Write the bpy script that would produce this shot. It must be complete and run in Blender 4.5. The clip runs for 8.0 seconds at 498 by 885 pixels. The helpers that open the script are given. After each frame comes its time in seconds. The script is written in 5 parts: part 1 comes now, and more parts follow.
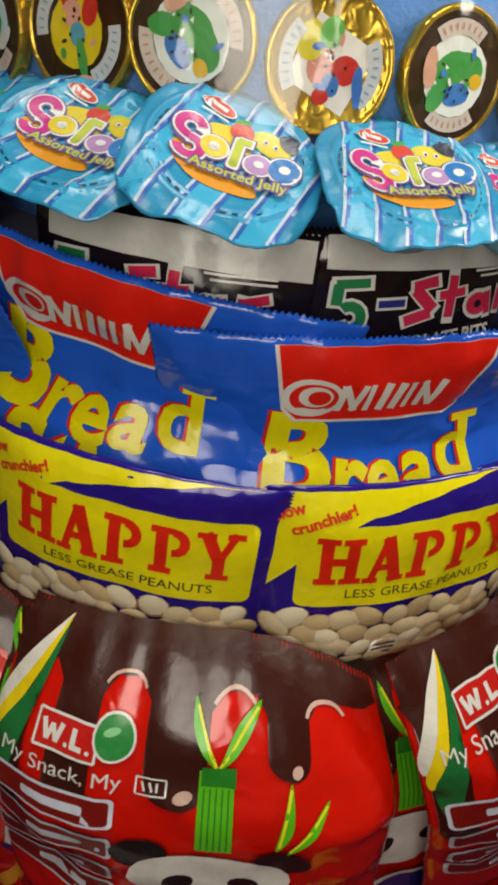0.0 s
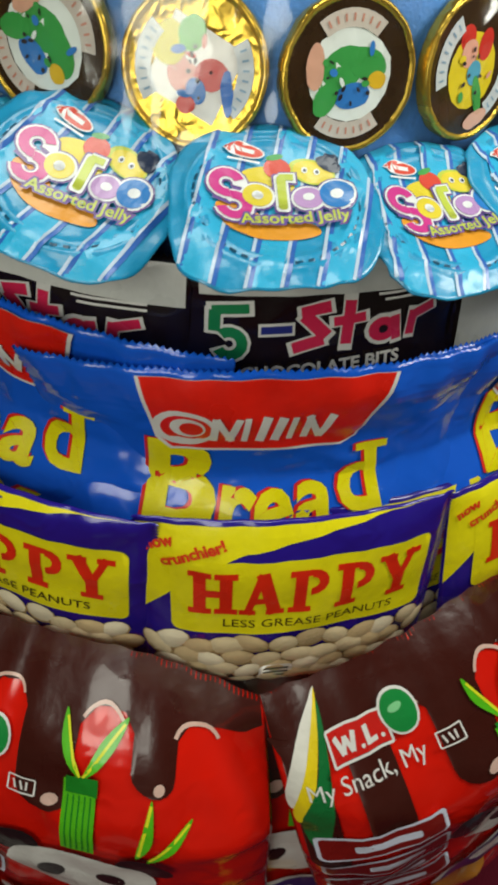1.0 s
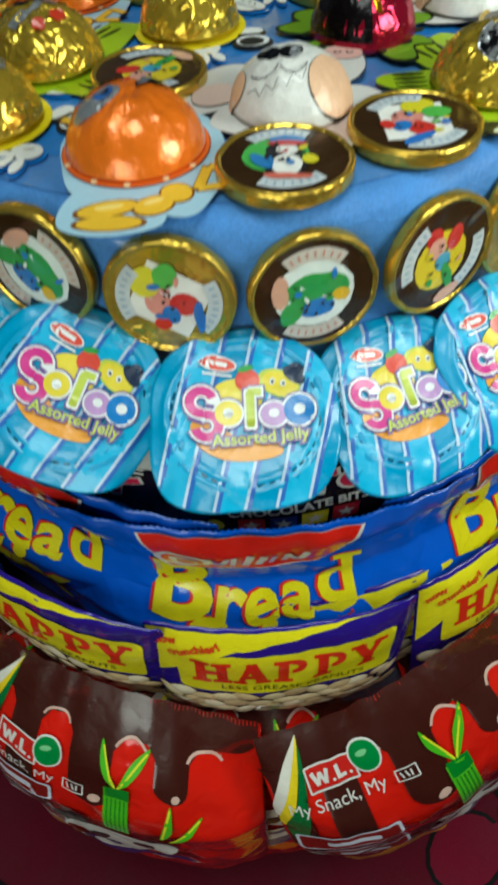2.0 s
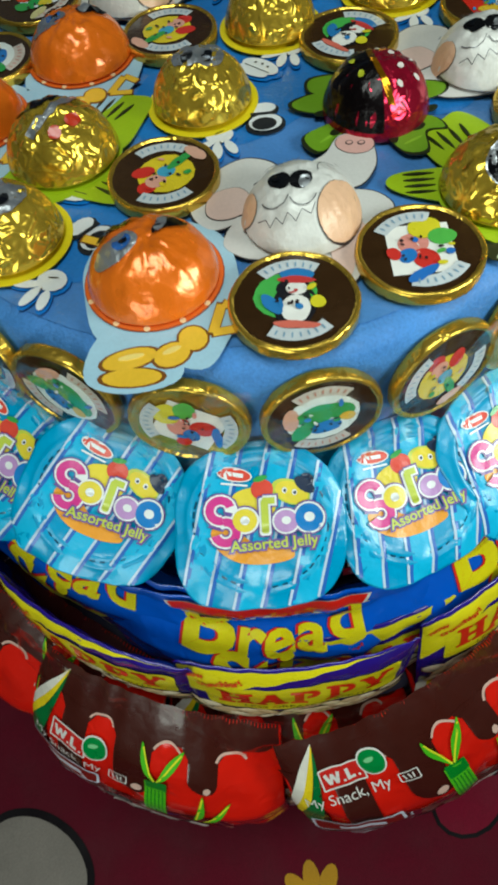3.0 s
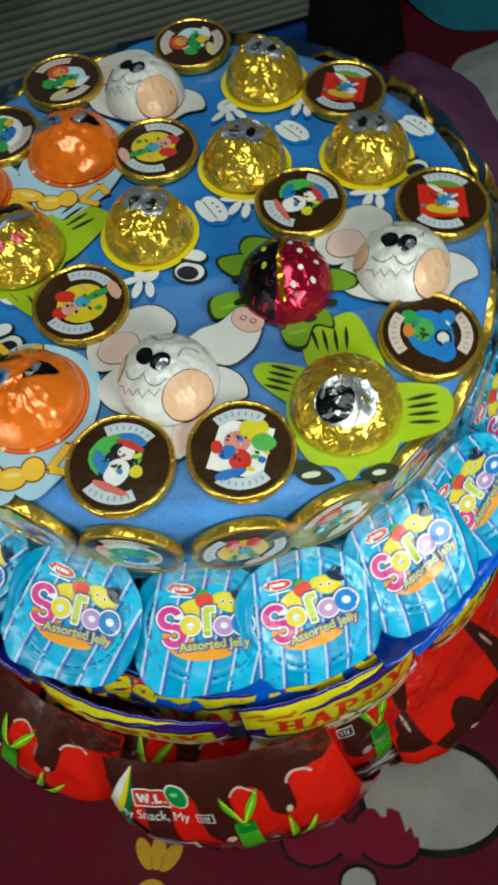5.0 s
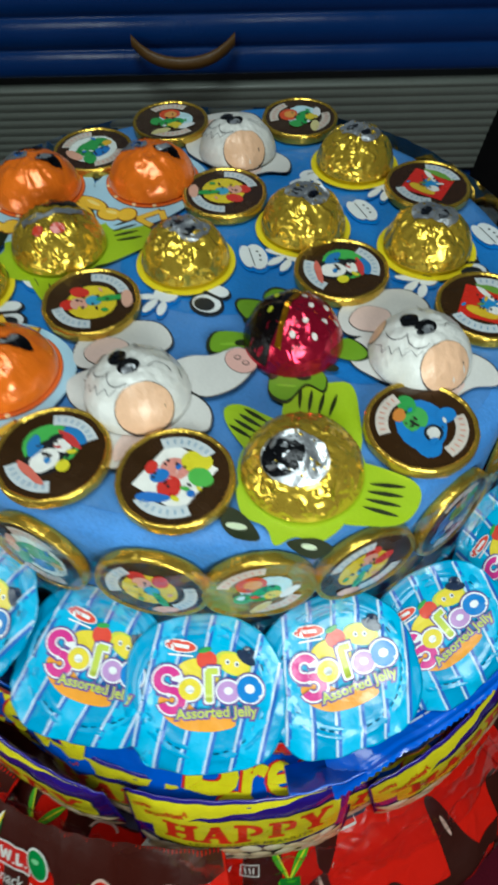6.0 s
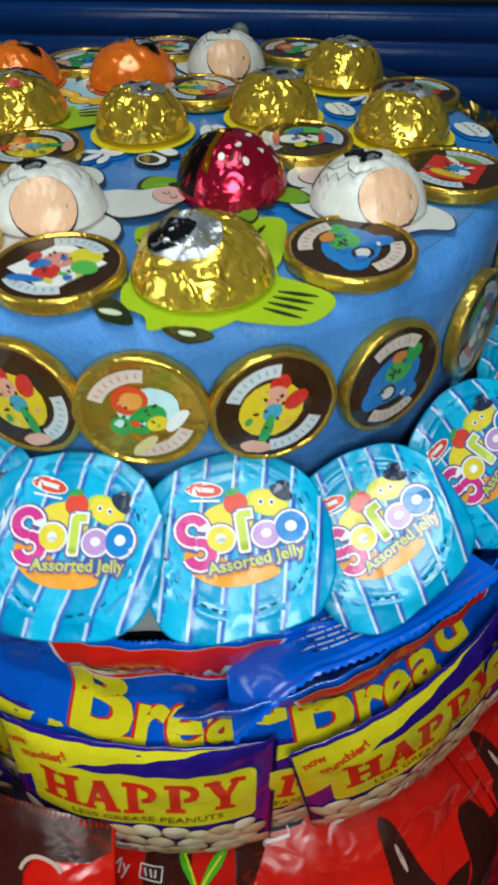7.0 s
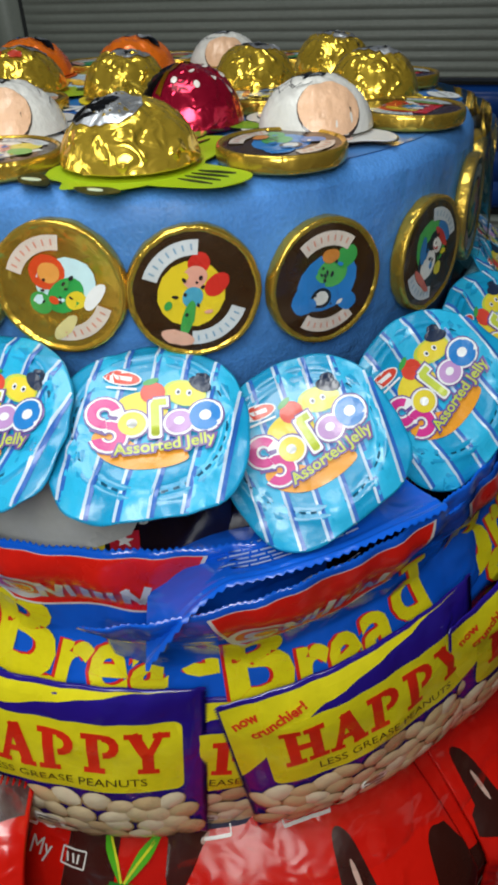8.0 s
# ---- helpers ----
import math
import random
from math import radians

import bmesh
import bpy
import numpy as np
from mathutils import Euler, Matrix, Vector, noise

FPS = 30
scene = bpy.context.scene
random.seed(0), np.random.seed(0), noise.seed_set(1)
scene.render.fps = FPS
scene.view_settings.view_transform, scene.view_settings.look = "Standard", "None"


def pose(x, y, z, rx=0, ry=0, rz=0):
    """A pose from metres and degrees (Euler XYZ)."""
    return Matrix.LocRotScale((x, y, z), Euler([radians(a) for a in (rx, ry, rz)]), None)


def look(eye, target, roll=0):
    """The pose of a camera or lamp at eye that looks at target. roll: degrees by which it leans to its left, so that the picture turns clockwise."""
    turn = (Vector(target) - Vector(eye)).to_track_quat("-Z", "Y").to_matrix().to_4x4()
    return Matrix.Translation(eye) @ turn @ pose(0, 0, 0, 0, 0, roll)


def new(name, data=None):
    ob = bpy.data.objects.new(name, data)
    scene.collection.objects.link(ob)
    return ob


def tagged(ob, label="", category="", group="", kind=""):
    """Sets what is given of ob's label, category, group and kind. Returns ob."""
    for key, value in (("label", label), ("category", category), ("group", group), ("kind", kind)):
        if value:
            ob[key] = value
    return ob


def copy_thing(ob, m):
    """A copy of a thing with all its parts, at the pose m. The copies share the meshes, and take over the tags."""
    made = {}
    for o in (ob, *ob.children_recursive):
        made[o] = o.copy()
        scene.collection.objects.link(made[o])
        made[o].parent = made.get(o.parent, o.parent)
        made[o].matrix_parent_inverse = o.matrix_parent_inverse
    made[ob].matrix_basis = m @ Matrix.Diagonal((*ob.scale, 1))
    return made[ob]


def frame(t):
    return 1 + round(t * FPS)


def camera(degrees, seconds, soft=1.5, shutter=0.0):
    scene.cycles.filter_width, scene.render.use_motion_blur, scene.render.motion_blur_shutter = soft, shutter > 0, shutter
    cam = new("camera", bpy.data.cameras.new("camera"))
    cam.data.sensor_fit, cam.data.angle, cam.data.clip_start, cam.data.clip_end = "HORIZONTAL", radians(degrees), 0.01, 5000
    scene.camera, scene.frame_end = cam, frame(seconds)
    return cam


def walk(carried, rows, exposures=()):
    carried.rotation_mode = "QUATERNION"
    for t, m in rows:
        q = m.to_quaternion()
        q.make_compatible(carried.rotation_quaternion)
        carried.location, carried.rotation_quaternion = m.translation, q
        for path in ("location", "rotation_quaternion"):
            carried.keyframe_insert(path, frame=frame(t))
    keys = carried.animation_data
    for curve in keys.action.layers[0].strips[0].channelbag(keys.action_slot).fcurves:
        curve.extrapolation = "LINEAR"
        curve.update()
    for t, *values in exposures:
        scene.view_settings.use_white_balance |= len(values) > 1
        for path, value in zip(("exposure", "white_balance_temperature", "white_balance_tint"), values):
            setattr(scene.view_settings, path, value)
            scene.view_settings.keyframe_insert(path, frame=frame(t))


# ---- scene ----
cam = camera(40.7, 8.0, soft=3.3, shutter=0.4)
PATH = [
    (0, (-0.0055, -0.3635, 0.426), (0.0445, 1.3445, -0.614), 3.9),
    (0.5, (0.0265, -0.3495, 0.43), (-0.0835, 1.3335, -0.645), 2.2),
    (1, (0.0635, -0.3315, 0.451), (-0.1615, 1.2295, -0.779), 1.8),
    (1.5, (0.0695, -0.3025, 0.487), (-0.2115, 1.0575, -0.952), 0.4),
    (2, (0.0795, -0.2785, 0.545), (-0.2605, 0.9175, -1.022), -3.6),
    (2.2, (0.0835, -0.2665, 0.561), (-0.2965, 0.8785, -1.034), -5.7),
    (3.3, (0.0745, -0.2255, 0.613), (-0.2985, 0.6475, -1.147), -10.5),
    (3.5, (0.0865, -0.2165, 0.625), (-0.3375, 0.6005, -1.151), -12.9),
    (4, (0.1075, -0.1915, 0.634), (-0.3325, 0.5445, -1.173), -14.0),
    (4.5, (0.1245, -0.1705, 0.654), (-0.3855, 0.5125, -1.155), -14.1),
    (4.7, (0.1335, -0.1645, 0.66), (-0.3555, 0.5335, -1.15), -9.8),
    (5.8, (0.1745, -0.1365, 0.646), (-0.6585, 0.5655, -1.032), -0.6),
    (6, (0.1885, -0.1315, 0.629), (-0.7435, 0.5945, -0.985), -1.1),
    (6.5, (0.2265, -0.1265, 0.578), (-0.7985, 0.6385, -0.96), -0.2),
    (7, (0.2545, -0.1185, 0.545), (-0.9695, 0.6105, -0.859), -0.8),
    (7.5, (0.2865, -0.1075, 0.51), (-1.0835, 0.6215, -0.751), -0.9),
    (8, (0.3045, -0.0985, 0.493), (-1.1695, 0.5635, -0.685), -1.9),
]
walk(cam, [(t, look(eye, target, roll)) for t, eye, target, roll in PATH],
     [(0, 0.20, 7200, 18), (1, 0.06, 6700, 10), (2, 0.00, 6150, 1), (3.5, -0.05, 6200, 2), (4.5, -0.10, 6300, 3), (6, 0.00, 5900, 3), (6.5, -0.05, 5850, 3), (8, 0.00, 6300, 14)])

# ---- world, lights ----
world = bpy.data.worlds.new("room_air")
scene.world = world
world.use_nodes = True
world.node_tree.nodes["Background"].inputs[0].default_value = (0.9, 0.95, 1.0, 1)
world.node_tree.nodes["Background"].inputs[1].default_value = 0.075


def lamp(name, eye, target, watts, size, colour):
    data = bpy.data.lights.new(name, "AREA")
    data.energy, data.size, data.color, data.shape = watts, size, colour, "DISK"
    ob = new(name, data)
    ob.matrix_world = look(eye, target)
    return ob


# two fixed stand-ins for the torch that moves along with the camera
lamp("torch_stand_in_front", (-0.02, -0.47, 0.475), (0.0, -0.05, 0.34), 0.58, 0.22, (0.97, 1.0, 0.90))
lamp("torch_stand_in_side", (0.34, -0.14, 0.58), (0.05, -0.02, 0.38), 0.90, 0.15, (0.97, 1.0, 0.92))
# unseen overhead fill, added to brighten the top and soften contrast
lamp("added_overhead_fill", (0.1, -0.3, 1.90), (0.1, -0.3, 0.3), 13.0, 0.8, (0.95, 1.0, 0.92))


# ---- materials ----
def lin(h):
    c = [int(h[i:i + 2], 16) / 255 for i in (0, 2, 4)]
    return tuple(x / 12.92 if x <= 0.04045 else ((x + 0.055) / 1.055) ** 2.4 for x in c) + (1,)


MATS = {}


def surface(kind, h, rough=0.3, metal=0.0, coat=0.0, bump=0.2, fine=400.0, broad=40.0, vary=0.12, spec=0.5, crease=False):
    """Colour with broad and fine unevenness, and a relief of two sizes; the sizes are features per metre."""
    key = (kind, h)
    if key in MATS:
        return MATS[key]
    m = bpy.data.materials.new(kind + "_" + h)
    m.use_nodes = True
    n, k = m.node_tree.nodes, m.node_tree.links
    b = n["Principled BSDF"]
    b.inputs["Roughness"].default_value = rough
    b.inputs["Metallic"].default_value = metal
    b.inputs["Coat Weight"].default_value = coat
    b.inputs["Coat Roughness"].default_value = 0.08
    b.inputs["Specular IOR Level"].default_value = spec
    co = n.new("ShaderNodeTexCoord")
    info = n.new("ShaderNodeObjectInfo")
    shift = n.new("ShaderNodeVectorMath")
    shift.operation = "MULTIPLY_ADD"
    k.new(info.outputs["Random"], shift.inputs[0])
    shift.inputs[1].default_value = (3.1, 1.7, 2.3)
    k.new(co.outputs["Object"], shift.inputs[2])
    a, c = n.new("ShaderNodeTexNoise"), n.new("ShaderNodeTexNoise")
    a.inputs["Scale"].default_value, a.inputs["Detail"].default_value = broad, 3
    c.inputs["Scale"].default_value, c.inputs["Detail"].default_value = fine, 4
    if crease:
        for t in (a, c):
            t.noise_type = "RIDGED_MULTIFRACTAL"
            t.inputs["Distortion"].default_value = 0.6
    for t in (a, c):
        k.new(shift.outputs[0], t.inputs["Vector"])
    add = n.new("ShaderNodeMath")
    add.operation = "ADD"
    k.new(a.outputs["Fac"], add.inputs[0])
    k.new(c.outputs["Fac"], add.inputs[1])
    rng = n.new("ShaderNodeMapRange")
    rng.inputs["From Min"].default_value, rng.inputs["From Max"].default_value = 0.6, 1.4
    rng.inputs["To Min"].default_value, rng.inputs["To Max"].default_value = 1 - vary, 1 + vary
    k.new(add.outputs[0], rng.inputs["Value"])
    mul = n.new("ShaderNodeVectorMath")
    mul.operation = "MULTIPLY"
    mul.inputs[0].default_value = lin(h)[:3]
    k.new(rng.outputs[0], mul.inputs[1])
    k.new(mul.outputs[0], b.inputs["Base Color"])
    rr = n.new("ShaderNodeMapRange")
    rr.inputs["From Min"].default_value, rr.inputs["From Max"].default_value = 0.3, 0.7
    rr.inputs["To Min"].default_value, rr.inputs["To Max"].default_value = rough * 0.75, min(1, rough * 1.3)
    k.new(a.outputs["Fac"], rr.inputs["Value"])
    k.new(rr.outputs[0], b.inputs["Roughness"])
    if bump:
        bp = n.new("ShaderNodeBump")
        bp.inputs["Strength"].default_value = bump
        bp.inputs["Distance"].default_value = 0.6 / fine
        bp2 = n.new("ShaderNodeBump")
        bp2.inputs["Strength"].default_value = bump
        bp2.inputs["Distance"].default_value = 0.25 / broad
        k.new(c.outputs["Fac"], bp.inputs["Height"])
        k.new(a.outputs["Fac"], bp2.inputs["Height"])
        k.new(bp2.outputs["Normal"], bp.inputs["Normal"])
        k.new(bp.outputs["Normal"], b.inputs["Normal"])
    MATS[key] = m
    return m


def film(h):
    return surface("film", h, 0.24, 0, 0.5, 0.16, 110, 36, 0.10, crease=True)


def ink(h):
    return surface("ink", h, 0.3, 0, 0.4, 0.10, 260, 45, 0.08)


def card(h):
    return surface("card", h, 0.42, 0, 0.15, 0.10, 900, 60, 0.07)


def foil(h, rough=0.22):
    return surface("foil", h, rough, 0.82, 0, 0.24, 260, 75, 0.12, crease=True)


def plain(h, rough=0.5):
    return surface("plain", h, rough, 0, 0, 0.15, 300, 12, 0.10)


def fabric(h):
    return surface("fabric", h, 0.95, 0, 0, 0.6, 900, 25, 0.22, 0.2)


def clear_film():
    """Thin clear wrapping: lets the view through, with a gloss that grows to grazing angles."""
    m = bpy.data.materials.new("clear_wrap")
    m.use_nodes = True
    n, k = m.node_tree.nodes, m.node_tree.links
    n.remove(n["Principled BSDF"])
    tr, gl, mix, fr = (n.new("ShaderNodeBsdf" + "Transparent"), n.new("ShaderNodeBsdfGlossy"), n.new("ShaderNodeMixShader"), n.new("ShaderNodeFresnel"))
    fr.inputs["IOR"].default_value = 1.75
    gl.inputs["Roughness"].default_value = 0.13
    noise_, bp, co = n.new("ShaderNodeTexNoise"), n.new("ShaderNodeBump"), n.new("ShaderNodeTexCoord")
    noise_.inputs["Scale"].default_value, noise_.inputs["Detail"].default_value, noise_.noise_type = 55, 3, "RIDGED_MULTIFRACTAL"
    noise_.inputs["Distortion"].default_value = 0.8
    bp.inputs["Strength"].default_value, bp.inputs["Distance"].default_value = 0.5, 0.003
    k.new(co.outputs["Object"], noise_.inputs["Vector"])
    k.new(noise_.outputs["Fac"], bp.inputs["Height"])
    k.new(bp.outputs["Normal"], gl.inputs["Normal"])
    k.new(bp.outputs["Normal"], fr.inputs["Normal"])
    k.new(fr.outputs[0], mix.inputs[0])
    k.new(tr.outputs[0], mix.inputs[1])
    k.new(gl.outputs[0], mix.inputs[2])
    k.new(mix.outputs[0], n["Material Output"].inputs[0])
    return m


CLEAR = clear_film()
GOLD, SILVER = foil("e2bb4a", 0.34), surface("foil", "c9ccd2", 0.36, 0.85, 0, 0.4, 260, 75, 0.12)


# ---- building helpers ----
def link_mesh(name, bm, mats, smooth=True):
    me = bpy.data.meshes.new(name)
    bm.to_mesh(me)
    bm.free()
    for m in (mats if isinstance(mats, (list, tuple)) else [mats]):
        me.materials.append(m)
    for p in me.polygons:
        p.use_smooth = smooth
    return new(name, me)


def part(name, bm, mats, parent, label="", smooth=True):
    ob = link_mesh(name, bm, mats, smooth)
    ob.parent = parent
    if label:
        ob["label"] = label
    return ob


def thing(name, label, category, group="", kind=""):
    return tagged(new(name), label, category, group, kind)


def ring(cx, cy, rx, ry, n=18, turn=0.0, a0=0.0, a1=360.0):
    """Points of an ellipse or, with a0 and a1, of an arc."""
    full = a1 - a0 >= 359.9
    out = []
    for i in range(n):
        a = radians(a0 + (a1 - a0) * i / (n if full else n - 1))
        x, y = rx * math.cos(a), ry * math.sin(a)
        c, s = math.cos(radians(turn)), math.sin(radians(turn))
        out.append((cx + x * c - y * s, cy + x * s + y * c))
    return out


def band(cx, cy, r0, r1, a0, a1, n=10):
    return ring(cx, cy, r1, r1, n, 0, a0, a1) + ring(cx, cy, r0, r0, n, 0, a0, a1)[::-1]


def bar(x0, y0, x1, y1, w):
    dx, dy = x1 - x0, y1 - y0
    d = math.hypot(dx, dy)
    nx, ny = -dy / d * w / 2, dx / d * w / 2
    return [(x0 + nx, y0 + ny), (x0 - nx, y0 - ny), (x1 - nx, y1 - ny), (x1 + nx, y1 + ny)]


def rect(x0, y0, x1, y1):
    return [(x0, y0), (x1, y0), (x1, y1), (x0, y1)]


def rounded(x0, y0, x1, y1, r, n=4):
    out = []
    for cx, cy, a in ((x1 - r, y1 - r, 0), (x0 + r, y1 - r, 90), (x0 + r, y0 + r, 180), (x1 - r, y0 + r, 270)):
        out += [(cx + r * math.cos(radians(a + 90 * i / n)), cy + r * math.sin(radians(a + 90 * i / n))) for i in range(n + 1)]
    return out


def moved(poly, dx=0, dy=0, s=1.0, turn=0.0):
    c, q = math.cos(radians(turn)) * s, math.sin(radians(turn)) * s
    return [(dx + x * c - y * q, dy + x * q + y * c) for x, y in poly]


def spline(points, n=5):
    """A smooth closed outline through a few points."""
    out, m = [], len(points)
    for i in range(m):
        p0, p1, p2, p3 = (points[(i + j - 1) % m] for j in range(4))
        for s in range(n):
            t = s / n
            out.append(tuple(0.5 * (2 * b + (c - a) * t + (2 * a - 5 * b + 4 * c - d) * t * t + (3 * b - a - 3 * c + d) * t ** 3) for a, b, c, d in zip(p0, p1, p2, p3)))
    return out


def letters(text, size, bold=0.0, squeeze=1.0):
    """The built-in font's letters as flat outlines: lists of corner points, centred."""
    cu = bpy.data.curves.new("letters", "FONT")
    cu.body, cu.size, cu.offset, cu.resolution_u = text, size, bold, 3
    cu.align_x, cu.align_y = "CENTER", "CENTER"
    ob = new("letters", cu)
    me = bpy.data.meshes.new_from_object(ob.evaluated_get(bpy.context.evaluated_depsgraph_get()))
    polys = [[(me.vertices[v].co.x * squeeze, me.vertices[v].co.y) for v in p.vertices] for p in me.polygons]
    bpy.data.objects.remove(ob)
    bpy.data.curves.remove(cu)
    bpy.data.meshes.remove(me)
    return polys


def cut_sheet(layers, step, rise=0.000012):
    """Flat outlines as one mesh, cut into a lattice of the given step. layers: (outlines, material index, height)."""
    bm = bmesh.new()
    heights = bm.verts.layers.float.new("height")
    for polys, index, height in layers:
        for q, poly in enumerate(polys):
            vs = []
            for x, y in poly:
                v = bm.verts.new((x, y, 0))
                v[heights] = height + rise * (q % 9)
                vs.append(v)
            try:
                bm.faces.new(vs).material_index = index
            except ValueError:
                pass
    bm.normal_update()
    bmesh.ops.triangulate(bm, faces=bm.faces[:])
    if bm.verts and step:
        for axis in (0, 1):
            lo, hi = min(v.co[axis] for v in bm.verts), max(v.co[axis] for v in bm.verts)
            normal = (1, 0, 0) if axis == 0 else (0, 1, 0)
            q = math.ceil(lo / step) * step
            while q < hi:
                at = (q, 0, 0) if axis == 0 else (0, q, 0)
                bmesh.ops.bisect_plane(bm, geom=bm.verts[:] + bm.edges[:] + bm.faces[:], plane_co=at, plane_no=normal)
                q += step
    return bm, heights


def printed(name, layers, mats, surf, parent, step=0.006, lift=0.0004, label="", gap=0.00012):
    """A print that lies on a surface: surf(x, y, height) gives the place of a flat point."""
    bm, heights = cut_sheet([(p, i, lift + gap * j) for j, (p, i) in enumerate(layers)], step, gap / 10)
    for f in bm.faces:
        f.normal_update()
    for v in bm.verts:
        v.co = surf(v.co.x, v.co.y, v[heights])
    ob = part(name, bm, mats, parent, label)
    return ob


def sheet_grid(nx, nz, fn):
    bm = bmesh.new()
    rows = [[bm.verts.new(fn(i / nx, j / nz)) for i in range(nx + 1)] for j in range(nz + 1)]
    for j in range(nz):
        for i in range(nx):
            bm.faces.new((rows[j][i], rows[j][i + 1], rows[j + 1][i + 1], rows[j + 1][i]))
    return bm


def spin(profile, n, wob=None):
    """A solid of revolution round z; profile: (r, z) from the axis outwards or round to it."""
    bm = bmesh.new()
    rows = []
    for r, z in profile:
        if r < 1e-6:
            rows.append([bm.verts.new((0, 0, z))])
        else:
            row = []
            for i in range(n):
                a = 2 * math.pi * i / n
                q = r + (wob(a, z) if wob else 0)
                row.append(bm.verts.new((q * math.cos(a), q * math.sin(a), z)))
            rows.append(row)
    for a, b in zip(rows, rows[1:]):
        for i in range(n):
            j = (i + 1) % n
            vs = [a[i % len(a)], a[j % len(a)], b[j % len(b)], b[i % len(b)]]
            vs = [v for q, v in enumerate(vs) if v not in vs[:q]]
            if len(vs) > 2:
                bm.faces.new(vs)
    bmesh.ops.recalc_face_normals(bm, faces=bm.faces[:])
    return bm


def box(x0, y0, z0, x1, y1, z1, bevel=0.0):
    bm = bmesh.new()
    bmesh.ops.create_cube(bm, size=1)
    for v in bm.verts:
        v.co = ((x0 + x1) / 2 + v.co.x * (x1 - x0), (y0 + y1) / 2 + v.co.y * (y1 - y0), (z0 + z1) / 2 + v.co.z * (z1 - z0))
    if bevel:
        bmesh.ops.bevel(bm, geom=bm.edges[:], offset=bevel, segments=2, affect="EDGES")
    return bm


def around(angle, r, z, lean=0.0, roll=0.0):
    """A pose on the cake's side: x along the rim, -y outwards, z up; lean tips the top inwards."""
    a = radians(angle)
    return Matrix.Translation((r * math.cos(a), r * math.sin(a), z)) @ pose(0, 0, 0, 0, 0, angle + 90) @ pose(0, 0, 0, 0, roll, 0) @ pose(0, 0, 0, -lean, 0, 0)


# ---- room ----
def structure(name, bm, mats, label, category):
    return tagged(link_mesh(name, bm, mats, False), label, category, kind="structure")


FLOOR = -0.55
structure("floor", box(-2.2, -2.4, FLOOR - 0.05, 2.2, 2.2, FLOOR), plain("6b6660", 0.6), "dull grey floor of the room", "floor")
structure("ceiling", box(-2.2, -2.4, 2.0, 2.2, 2.2, 2.06), plain("b9b6b0", 0.8), "plain dim ceiling of the room", "ceiling")
structure("wall_north", box(-2.2, 2.2, FLOOR, 2.2, 2.3, 2.0), plain("a9a59c", 0.8), "dim painted wall behind the bed", "wall")
structure("wall_south", box(-2.2, -2.5, FLOOR, 2.2, -2.4, 2.0), plain("a9a59c", 0.8), "dim painted wall of the room", "wall")
structure("wall_west", box(-2.3, -2.4, FLOOR, -2.2, 2.2, 2.0), plain("a9a59c", 0.8), "dim painted wall behind the drawers", "wall")
structure("wall_east", box(2.2, -2.4, FLOOR, 2.3, 2.2, 2.0), plain("a9a59c", 0.8), "dim painted wall of the room", "wall")


# the bed and its printed fleece cloth
def bed():
    base = thing("bed", "low bed under a dark red printed fleece cloth", "bed")
    part("mattress", box(-0.42, -1.3, -0.30, 1.0, 0.95, -0.012, 0.03), fabric("5b5560"), base)
    part("bed_frame", box(-0.40, -1.28, FLOOR, 0.98, 0.93, -0.30, 0.01), plain("4b3526", 0.5), base)


bed()


def cloth_height(x, y):
    d = math.hypot(x, y)
    calm = min(1, max(0, (d - 0.25) / 0.25))
    return 0.010 * calm * noise.noise(Vector((x * 5, y * 5, 1.3))) + 0.0025 * calm * noise.noise(Vector((x * 18, y * 18, 4.1))) - 0.002


